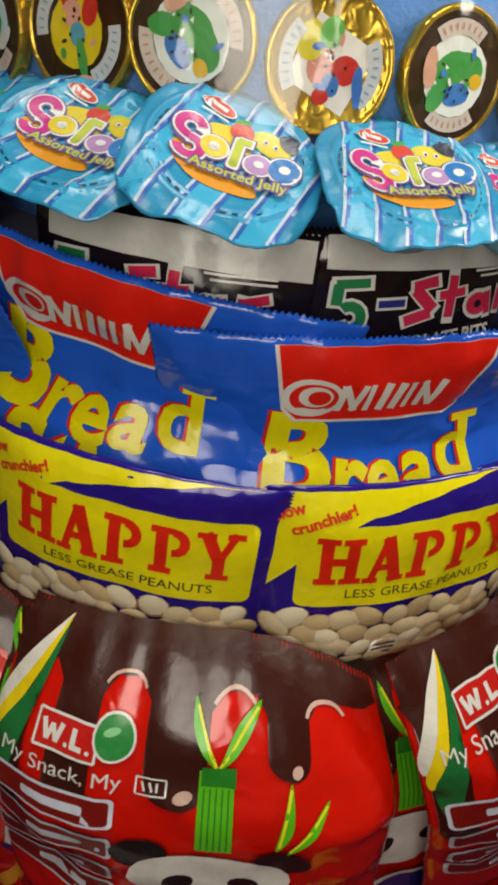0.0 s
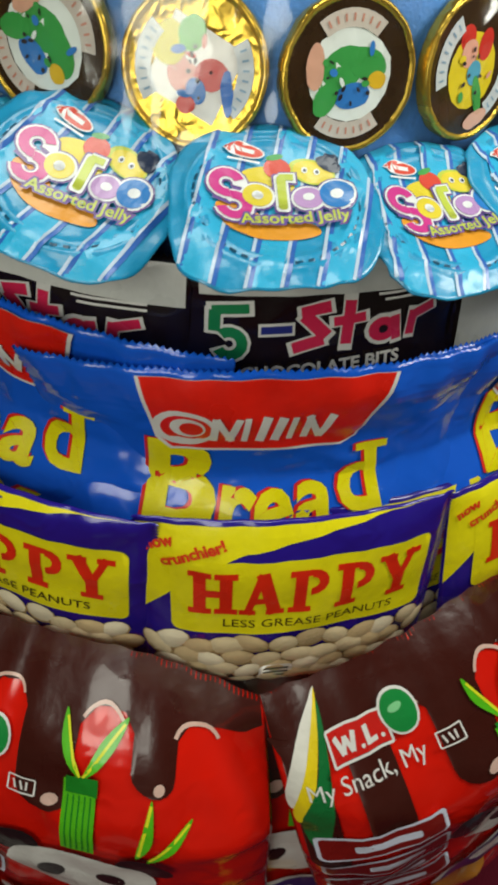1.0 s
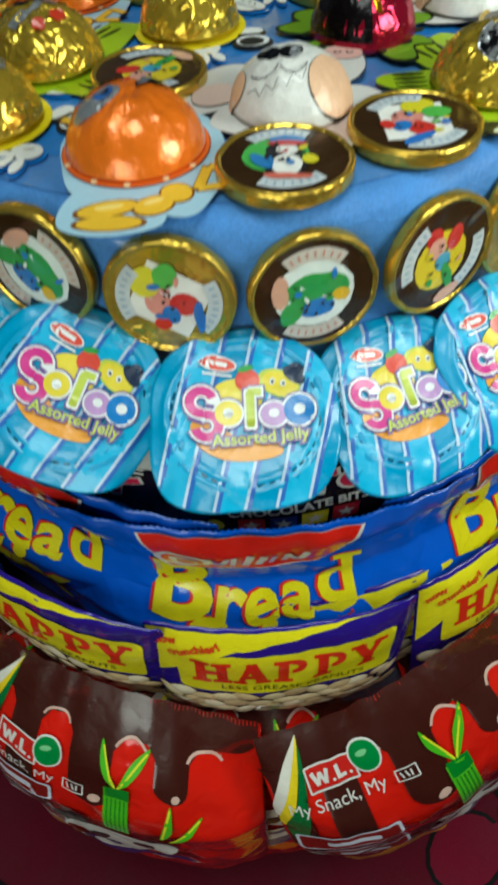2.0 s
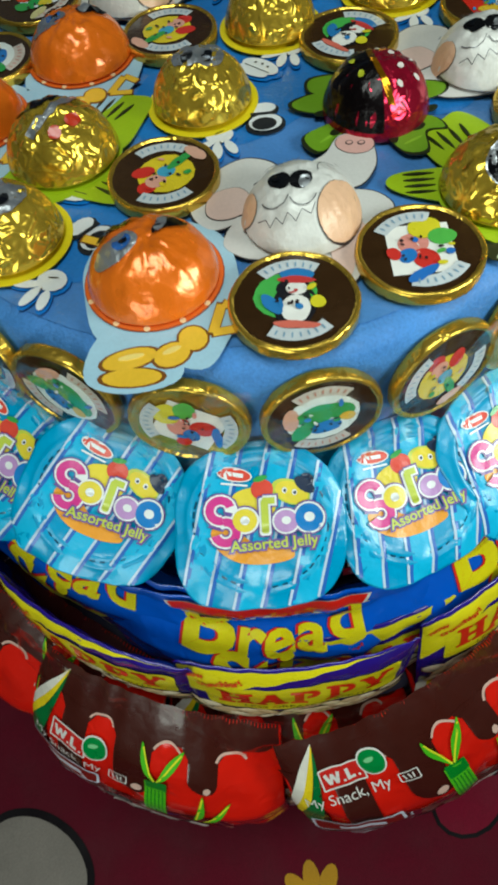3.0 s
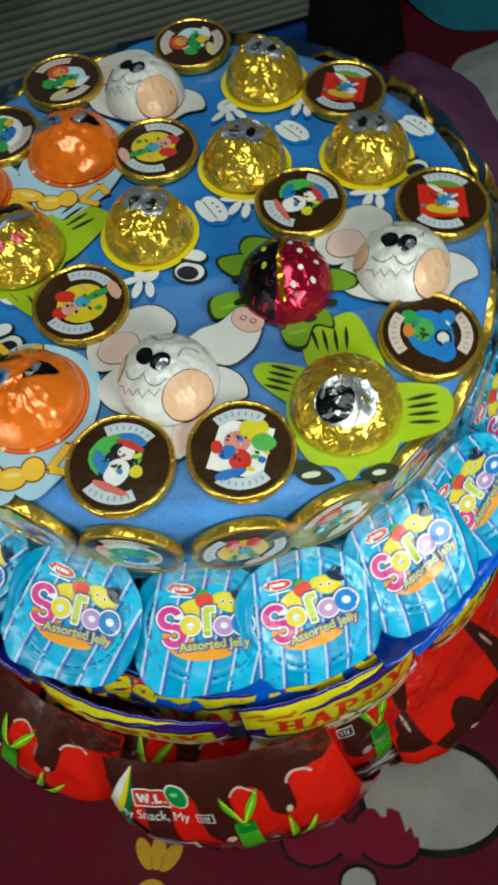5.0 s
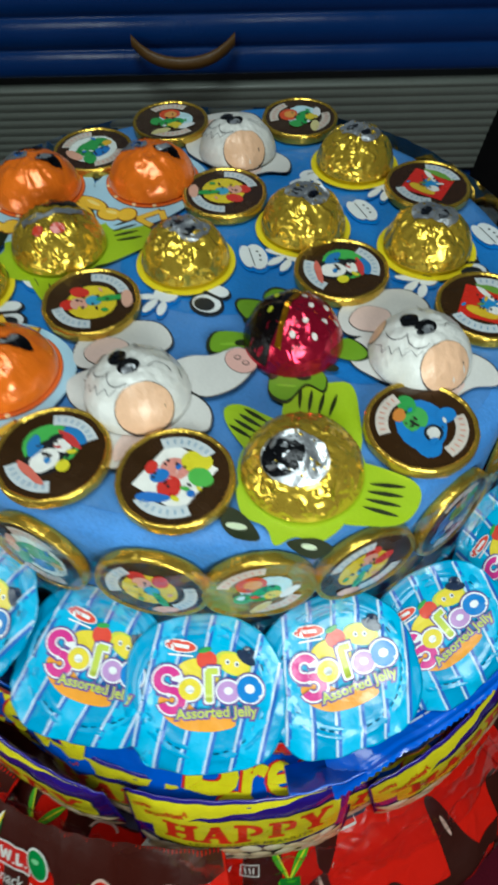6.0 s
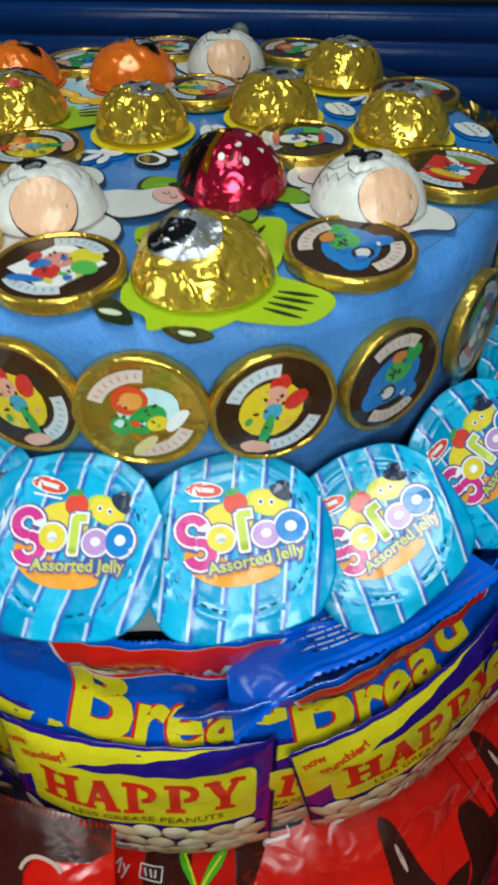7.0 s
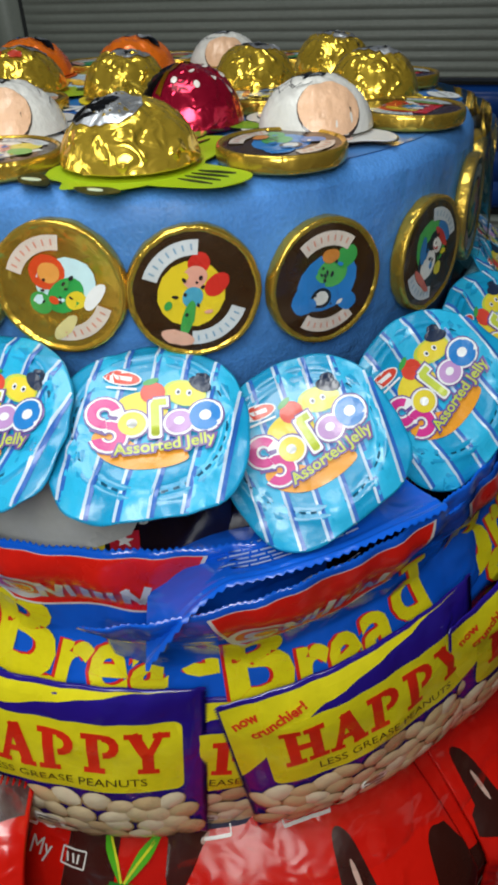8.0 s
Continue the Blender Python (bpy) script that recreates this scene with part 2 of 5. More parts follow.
def fleece_cloth():
    def fn(u, v):
        x, y = -0.46 + 1.50 * u, -1.34 + 2.33 * v
        edge = max(0, -0.41 - x, x - 0.99, -1.29 - y, y - 0.94)
        return (x, y, cloth_height(x, y) - 5 * edge)
    cloth = link_mesh("fleece_cloth", sheet_grid(60, 80, fn), fabric("560c1f"))
    tagged(cloth, "dark red fleece cloth with pale printed shapes over the bed", "blanket")
    surf = lambda x, y, h: Vector((x, y, cloth_height(x, y) + h * 2))
    black, grey, white, wine, yellow, blue, tan = (fabric(h) for h in ("141014", "7f7973", "938e8a", "700d28", "b88a24", "66788a", "94703f"))
    spots = [
        ("printed_oval", -0.126, -0.308, 0.046, 0.030, -14, grey), ("printed_oval", -0.085, -0.362, 0.045, 0.030, -10, white),
        ("printed_oval", 0.262, -0.105, 0.060, 0.040, 30, white), ("printed_oval", -0.21, -0.365, 0.04, 0.03, 0, tan),
        ("printed_oval", 0.30, -0.26, 0.03, 0.018, 20, blue), ("printed_oval", -0.28, -0.20, 0.05, 0.034, 50, grey),
        ("printed_oval", 0.36, 0.12, 0.06, 0.04, 80, white), ("printed_oval", -0.02, -0.50, 0.06, 0.04, 10, grey),
        ("printed_oval", 0.42, -0.42, 0.06, 0.045, 30, grey), ("printed_oval", 0.17, 0.40, 0.07, 0.045, 10, white)]
    for name, x, y, rx, ry, turn, m in spots:
        printed(name, [([moved(spline(ring(0, 0, rx + 0.006, ry + 0.006, 10)), x, y, 1, turn)], 0), ([moved(spline(ring(0, 0, rx, ry, 10)), x, y, 1, turn)], 1)], [black, m], surf, cloth, 0.03)
    for x, y, s, turn in ((0.218, -0.172, 1.0, 32), (-0.30, -0.42, 1.0, -20), (0.02, -0.62, 1.0, 5)):
        lobes = [ring(-0.030, 0.004, 0.028, 0.021, 16, 15), ring(0.030, 0.004, 0.028, 0.021, 16, -15), ring(0, 0, 0.012, 0.013, 14)]
        dark = [ring(-0.030, 0.004, 0.031, 0.024, 16, 15), ring(0.030, 0.004, 0.031, 0.024, 16, -15), ring(0.004, -0.03, 0.017, 0.014, 12)]
        printed("printed_bow", [([moved(p, x, y, s, turn) for p in dark], 0), ([moved(p, x, y, s, turn) for p in lobes], 1),
                                ([moved(ring(0.004, -0.03, 0.014, 0.011, 12), x, y, s, turn)], 2)], [black, wine, white], surf, cloth, 0.03)
    for x, y, turn in ((0.0905, -0.280, 25), (0.47, -0.10, 60), (-0.33, -0.29, 0)):
        lobes = [ring(-0.011, 0.013, 0.0065, 0.013, 14, 35), ring(0.011, 0.013, 0.0065, 0.013, 14, -35), ring(0, 0.016, 0.0065, 0.014, 14), ring(0, -0.018, 0.015, 0.014, 16)]
        lines = [bar(-0.004, 0.004, -0.005, 0.013, 0.0015), bar(0.004, 0.004, 0.005, 0.013, 0.0015)]
        printed("printed_crown", [([moved(p, x, y, 1, turn) for p in lobes], 0), ([moved(p, x, y, 1, turn) for p in lines], 1)], [yellow, tan], surf, cloth, 0.03)


fleece_cloth()


def drawer_cabinet():
    """Local x along the front, -y towards the room, z up."""
    cab = thing("drawer_cabinet", "blue and grey plastic drawer cabinet with a brown handle", "cabinet")
    w0, w1 = -0.40, 0.54
    grey, blue, deep = surface("plastic", "7e847d", 0.35, 0, 0, 0.1, 300, 10, 0.08), surface("plastic", "123f86", 0.22, 0, 0, 0.08, 300, 10, 0.08), plain("2a2d2e", 0.6)
    part("body", box(w0 - 0.02, 0.012, FLOOR, w1 + 0.02, 0.42, 0.90, 0.004), deep, cab)
    for side in (w0, w1):
        part("side_post", box(side - 0.022, -0.002, FLOOR, side + 0.022, 0.030, 0.90, 0.005), grey, cab)
    def fluted(z0, z1, waves, depth):
        def fn(u, v):
            z = z0 + (z1 - z0) * v
            rim = min(1, min(v, 1 - v) * 25, min(u, 1 - u) * 30)
            return (w0 + 0.028 + (w1 - w0 - 0.056) * u, 0.012 - rim * (0.008 + depth * abs(math.sin(math.pi * waves * v)) ** 0.7), z)
        return sheet_grid(30, 14 * waves if waves < 8 else 6 * waves, fn)
    z = -0.413
    for k in range(5):
        drawer = part("drawer", fluted(z + 0.004, z + 0.158, 4, 0.006), blue, cab, "glossy blue fluted drawer front")
        hb = bmesh.new()
        rings = []
        for i in range(13):
            a = -1 + 2 * i / 12
            c = Vector((a * 0.065, -0.012 - 0.020 * (1 - a ** 4), z + 0.058 - 0.020 * (1 - a * a)))
            rings.append([hb.verts.new(c + Vector((0, 0.006 * math.cos(q), 0.008 * math.sin(q)))) for q in [2 * math.pi * j / 8 for j in range(8)]])
        for p, q in zip(rings, rings[1:]):
            for j in range(8):
                hb.faces.new((p[j], p[(j + 1) % 8], q[(j + 1) % 8], q[j]))
        part("handle", hb, surface("plastic", "6a4a1f", 0.4), drawer, "curved brown plastic handle")
        lock = spin([(0, 0.004), (0.009, 0.004), (0.011, 0.0), (0.011, -0.004)], 20)
        bmesh.ops.transform(lock, matrix=pose(0.0, -0.008, z + 0.128, 90), verts=lock.verts)
        part("lock", lock, surface("plastic", "8b8f84", 0.4), drawer, "small round grey lock")
        part("ribbed_panel", fluted(z + 0.162, z + 0.298, 12, 0.0016), grey, cab, "grey panel with fine horizontal ribs")
        z += 0.302
    cab.matrix_world = Matrix.Translation((-0.58, 0.375, 0)) @ pose(0, 0, 0, 0, 0, 52.3)


drawer_cabinet()


def soft_heap(name, label, category, cx, cy, rx, ry, h, mat, seed, turn=0.0, z=0.0):
    def fn(u, v):
        r, a = v, 2 * math.pi * u
        k = 1 + 0.14 * noise.noise(Vector((math.cos(a) * 1.4, math.sin(a) * 1.4, seed)))
        x, y = rx * k * r * math.cos(a), ry * k * r * math.sin(a)
        fold = 0.5 + 0.5 * math.sin(26 * x + 9 * noise.noise(Vector((x * 4, y * 4, seed))))
        return (x, y, (1 - r ** 4) * h * (0.75 + 0.25 * fold + 0.4 * noise.noise(Vector((x * 6, y * 6, seed)))))
    ob = link_mesh(name, sheet_grid(64, 20, fn), mat)
    ob.matrix_world = pose(cx, cy, z, 0, 0, turn)
    return tagged(ob, label, category)


soft_heap("folded_blanket", "pale grey folded blanket lying on the bed", "blanket", 0.16, 0.72, 0.30, 0.18, 0.06, fabric("a9a9ac"), 3.0, -20)
soft_heap("purple_cloth", "purple and mauve striped crumpled cloth", "cloth", -0.04, 0.64, 0.20, 0.07, 0.055, fabric("6d3f63"), 6.0, -35)
soft_heap("black_bag", "soft black bag standing behind the bed", "bag", -0.27, 0.77, 0.11, 0.10, 0.42, fabric("0c0b0d"), 9.0, 10, -0.2)


def hanging_cloth():
    def fn(u, v):
        x = -0.32 + 0.64 * u
        return (x, 0.022 * math.sin(31 * x + 2 * math.sin(9 * x)) + 0.01 * noise.noise(Vector((x * 9, v * 3, 2))) - 0.10 * (1 - v) ** 2, 0.02 + 0.62 * v)
    ob = link_mesh("teal_curtain", sheet_grid(80, 16, fn), fabric("2f7f93"))
    ob.matrix_world = pose(0.03, 0.96, -0.02, 0, 0, -6)
    tagged(ob, "teal cloth curtain hanging in folds behind the bed", "curtain")


hanging_cloth()


# ---- the cake's core ----
TOP = 0.4415


def cake_core():
    paper = surface("crepe", "4480c6", 0.62, 0, 0, 0.5, 900, 40, 0.22)
    core = thing("cake_drum", "round cake drum wrapped in blue crepe paper", "cake drum")
    prof = [(0, 0.36), (0.1315, 0.36), (0.1325, 0.40), (0.132, 0.430), (0.1312, 0.4362), (0.1288, 0.4398), (0.1245, TOP), (0.11, TOP), (0.06, TOP), (0, TOP)]
    part("drum", spin(prof, 120, lambda a, z: 0.0012 * noise.noise(Vector((math.cos(a) * 3, math.sin(a) * 3, z * 25)))), paper, core)
    inner = surface("foam", "3a3a52", 0.8)
    part("middle_tier", spin([(0, 0.20), (0.152, 0.20), (0.152, 0.362), (0, 0.362)], 64), inner, core)
    part("lower_tier", spin([(0, 0.0), (0.186, 0.0), (0.190, 0.205), (0.178, 0.212), (0, 0.212)], 64), inner, core)
    # the printed sheet glued on the top, with lighter and deeper patches
    flat = lambda x, y, h: Vector((x, y, TOP + h))
    tints = [(-0.02, 0.055, 0.055, 0.04, 40), (0.05, 0.07, 0.045, 0.035, 10), (0.0, 0.01, 0.05, 0.035, 60), (-0.07, 0.09, 0.03, 0.02, 40), (-0.035, -0.075, 0.03, 0.03, 0), (0.07, 0.02, 0.02, 0.025, 30)]
    tone = [surface("sheet", "4d82c4", 0.38, 0, 0.2, 0.25, 700, 40, 0.12), surface("sheet", "2a78c6", 0.38, 0, 0.2, 0.25, 700, 40, 0.12)]
    printed("top_sheet", [([ring(0, 0, 0.1235, 0.1235, 72)], 0)], [tone[0]], flat, core, 0, 0.0004, "blue printed paper sheet")
    for k, (x, y, a, b, t) in enumerate(tints):
        printed("blue_patch", [([spline(ring(x, y, a, b, 9, t))], 0)], [tone[1]], flat, core, 0, 0.0005 + 0.00003 * k, "deeper blue printed patch")


cake_core()


# ---- printed pouches ----
def pouch_surface(W, H, T, R, seed, wrinkle, profile=None, squash=3.0):
    def surf(x, z, h=0.0):
        u, v = min(1, abs(2 * x / W)), min(1, abs(2 * z / H))
        b = T * (1 - u ** squash) ** 0.7 * (1 - v ** squash) ** 0.7
        near = max(0, 1 - (H / 2 - z) / 0.022)
        w = wrinkle * (noise.noise(Vector((x * 28, z * 34, seed))) + 0.6 * noise.noise(Vector((x * 75 + 9, z * 60, seed + 5))))
        w += wrinkle * 0.8 * (1 - abs(noise.noise(Vector((x * 16 + z * 22, z * 30 - x * 9, seed + 2)))) * 2)
        w += 0.5 * wrinkle * near * math.sin(x * 420 + 3 * noise.noise(Vector((x * 30, 0, seed))))
        rho = R + b + w * (0.25 + 0.75 * (1 - max(u, v) ** 6)) + h + (profile(z) if profile else 0)
        return Vector((rho * math.sin(x / R), R - rho * math.cos(x / R), z))
    return surf


def pouch_body(name, W, H, surf, mat, parent, nx, nz, teeth="top", tooth=0.0012, thick=0.006, crimp=0.009):
    """A closed pouch: crimped and toothed seal, bulging front, flatter back."""
    bm = bmesh.new()
    def place(i, j, back):
        x, z = -W / 2 + W * i / nx, -H / 2 + H * j / nz
        edge = i in (0, nx) or j in (0, nz)
        ex = ez = 0.0
        if teeth == "top" and j in (0, nz):
            ez = tooth * (i % 2) * (1 if j else -1)
        if teeth == "side" and i in (0, nx):
            ex = tooth * (j % 2) * (1 if i else -1)
        h = 0.0
        if teeth == "top" and H / 2 - abs(z) < crimp:
            h = 0.0004 * math.sin((H / 2 - abs(z)) * 2 * math.pi / 0.0026)
        if teeth == "side" and W / 2 - abs(x) < crimp:
            h = 0.00035 * math.sin((W / 2 - abs(x)) * 2 * math.pi / 0.0026)
        p = surf(x, z, h)
        if back and not edge:
            q = min(1, 6 * min(i, nx - i) / nx, 6 * min(j, nz - j) / nz)
            p = p + Vector((0, thick * q + 0.0006, 0))
        return p + Vector((ex, 0, ez))
    front = [[bm.verts.new(place(i, j, False)) for i in range(nx + 1)] for j in range(nz + 1)]
    rear = [[front[j][i] if i in (0, nx) or j in (0, nz) else bm.verts.new(place(i, j, True)) for i in range(nx + 1)] for j in range(nz + 1)]
    for g, flip in ((front, False), (rear, True)):
        for j in range(nz):
            for i in range(nx):
                vs = [g[j][i], g[j][i + 1], g[j + 1][i + 1], g[j + 1][i]]
                bm.faces.new(vs[::-1] if flip else vs)
    return part(name, bm, mat, parent)


def slab_shapes(x0, x1, z0, z1):
    """Five heavy serif-like blocks in a row, as plain shapes."""
    w = (x1 - x0) / 5
    h = z1 - z0
    out = []
    def post(x, a=0.0):
        return [bar(x, z0, x, z1, w * 0.26), rect(x - w * 0.24, z0, x + w * 0.24, z0 + h * 0.13), rect(x - w * 0.24, z1 - h * 0.13, x + w * 0.24, z1)]
    c = x0 + w * 0.5
    out.append(post(c - w * 0.27) + post(c + w * 0.27) + [rect(c - w * 0.2, z0 + h * 0.42, c + w * 0.2, z0 + h * 0.58)])
    c += w
    out.append([bar(c - w * 0.30, z0, c, z1, w * 0.16), bar(c, z1, c + w * 0.30, z0, w * 0.28), rect(c - w * 0.2, z0 + h * 0.28, c + w * 0.2, z0 + h * 0.42), rect(c - w * 0.46, z0, c - w * 0.12, z0 + h * 0.12), rect(c + w * 0.1, z0, c + w * 0.48, z0 + h * 0.12)])
    for _ in range(2):
        c += w
        out.append(post(c - w * 0.2) + [band(c + w * 0.02, z0 + h * 0.70, h * 0.13, h * 0.30, -90, 90, 8)])
    c += w
    out.append([bar(c, z0, c, z0 + h * 0.5, w * 0.26), bar(c, z0 + h * 0.42, c - w * 0.32, z1, w * 0.26), bar(c, z0 + h * 0.42, c + w * 0.32, z1, w * 0.16), rect(c - w * 0.24, z0, c + w * 0.24, z0 + h * 0.12), rect(c - w * 0.5, z1 - h * 0.12, c - w * 0.1, z1), rect(c + w * 0.12, z1 - h * 0.12, c + w * 0.5, z1)])
    return out


def bread_pack(seed):
    W, H = 0.157, 0.112
    pack = thing("breadstick_pack", "glossy blue breadstick pack with a red panel and yellow lettering", "snack pack", "breadstick packs round the cake")
    bend = lambda z: 0.40 * max(0, z - 0.030) + min(0.013, 0.62 * max(0, 0.012 - z))
    surf = pouch_surface(W, H, 0.006, 0.165, seed, 0.0028, bend)
    pouch_body("pouch", W, H, surf, film("1560da"), pack, 150, 80, crimp=0.017)
    t = H / 2 - 0.0015
    printed("panel_outline", [([[(-0.0412, t), (-0.0370, 0.0300), (-0.0325, 0.0252), (0.021, 0.0252), (0.0260, 0.0280), (0.0340, t)]], 0)], [ink("d9d7d2")], surf, pack, 0.003, 0.0012)
    printed("red_panel", [([[(-0.0400, t), (-0.0358, 0.0305), (-0.0318, 0.0264), (0.0204, 0.0264), (0.0248, 0.0287), (0.0326, t)]], 0)], [ink("e02113")], surf, pack, 0.003, 0.0015)
    sw = [ring(-0.0205, 0.0352, 0.0092, 0.0068, 22)]
    eye = [ring(-0.0200, 0.0352, 0.0072, 0.0052, 22)]
    eye2, core = [ring(-0.0195, 0.0358, 0.0050, 0.0038, 18)], [ring(-0.0185, 0.0356, 0.0033, 0.0027, 16)]
    marks = []
    x = -0.0125
    for wd, slant in ((0.0022, 0.001), (0.0022, 0.003), (0.0018, 0.001), (0.0026, 0.002), (0.0026, 0.002), (0.0018, 0.001), (0.0022, 0.001), (0.0022, 0.003)):
        marks.append(bar(x, 0.0308, x + slant, 0.0402, wd))
        x += 0.0043
    marks.append(bar(-0.0115, 0.0402, -0.0072, 0.0308, 0.0020))
    marks.append(bar(0.0136, 0.0402, 0.0180, 0.0308, 0.0020))
    printed("emblem", [([[(x * 1.06 - 0.0062, 0.0358 + (z - 0.0355) * 1.15) for x, z in p] for p in ps], k) for ps, k in ((sw, 0), (eye, 1), (eye2, 0), (core, 1), (marks, 0))], [ink("d9d7d2"), ink("e02113")], surf, pack, 0.004, 0.0018)
    big = [moved(p, -0.0305, 0.0112, 1, -4) for p in letters("B", 0.041, 0.0015, 1.02)]
    rest = []
    for glyph, gx, gz, tilt, size in (("r", -0.0125, 0.0085, -8, 0.030), ("e", -0.0005, 0.0075, 4, 0.029), ("a", 0.0135, 0.0090, -6, 0.029), ("d", 0.0285, 0.0135, 3, 0.033)):
        rest += [moved(p, gx, gz, 1, tilt) for p in letters(glyph, size * 0.95, 0.0008, 1.0)]
    rest.append(moved(rect(0.029, 0.0215, 0.040, 0.0245), 0, 0, 1, 4))
    rest = [moved(q, 0, -0.0036) for q in rest]
    low = [moved(p, -0.0030, -0.0150, 1, -3) for p in letters("Stix", 0.032, 0.0012, 1.05)]
    shade = lambda ps: [moved(p, -0.0012, 0.0004) for p in ps]
    printed("lettering", [(shade(big + rest + low), 0), (big + rest + low, 1)], [ink("d7261a"), ink("e4d710")], surf, pack, 0.0028, 0.0008)
    back = lambda x, z, h: surf(x, z, 0) + Vector((0, 0.0075 + h, 0))
    rows = [moved(rect(-0.034 + 0.0012 * (k % 2), 0, 0.012 - 0.004 * (k % 3), 0.0012), 0, 0.042 - 0.0026 * k) for k in range(7)]
    printed("small_print", [(rows, 0)], [ink("c9d6ee")], back, pack, 0.006, 0.0005, "rows of tiny white print")
    return pack


def folded_pack():
    """A breadstick pack folded over outwards, its back up, one corner drooping. Local x along the rim, -y outwards."""
    pack = thing("breadstick_pack", "blue breadstick pack folded over, its back showing rows of tiny print", "snack pack", "breadstick packs round the cake")
    W, D = 0.104, 0.040
    def surf(x, v, h=0.0):
        q = v / D
        droop = max(0, (-x - 0.020) / 0.032)
        y = -(0.152 + v * (0.86 + 0.10 * droop)) * math.cos(x / 0.19)
        z = -0.012 + 0.010 * q - 0.030 * droop ** 1.6 * q + 0.010 * max(0, x) / 0.052 * (1 - q)
        z += 0.0016 * noise.noise(Vector((x * 45, v * 60, 7.0))) + 0.0007 * math.sin(v * 1500) * max(0, (q - 0.80) / 0.2)
        return Vector(((0.152 + v) * math.sin(x / 0.19), y, z + h))
    bm = bmesh.new()
    nx, nv = 70, 40
    layers = []
    for drop in (0.0, -0.0040):
        layers.append([[bm.verts.new(surf(-W / 2 + W * i / nx, D * j / nv + (0.0009 * (i % 2) if j == nv else 0), drop * min(1, 6 * min(i, nx - i) / nx, 6 * min(j, nv - j) / nv) - (0.0003 if drop else 0))) for i in range(nx + 1)] for j in range(nv + 1)])
    for g, flip in zip(layers, (True, False)):
        for j in range(nv):
            for i in range(nx):
                vs = [g[j][i], g[j][i + 1], g[j + 1][i + 1], g[j + 1][i]]
                bm.faces.new(vs[::-1] if flip else vs)
    part("pouch", bm, film("1560da"), pack)
    rnd = random.Random(8)
    rows = []
    for k in range(6):
        x = -0.024 + 0.004 * (k % 2)
        while x < 0.030 - 0.002 * k:
            w = rnd.uniform(0.002, 0.007)
            rows.append(rect(x, 0.0170 + 0.0026 * k, x + w, 0.0179 + 0.0026 * k))
            x += w + 0.0008
    printed("small_print", [(rows, 0)], [ink("b9cbe8")], surf, pack, 0.004, 0.0006, "rows of tiny white print")
    printed("silver_seal", [([rect(0.034, 0.008, 0.044, 0.020)], 0)], [SILVER], surf, pack, 0.004, 0.0006, "small silver square")
    return pack


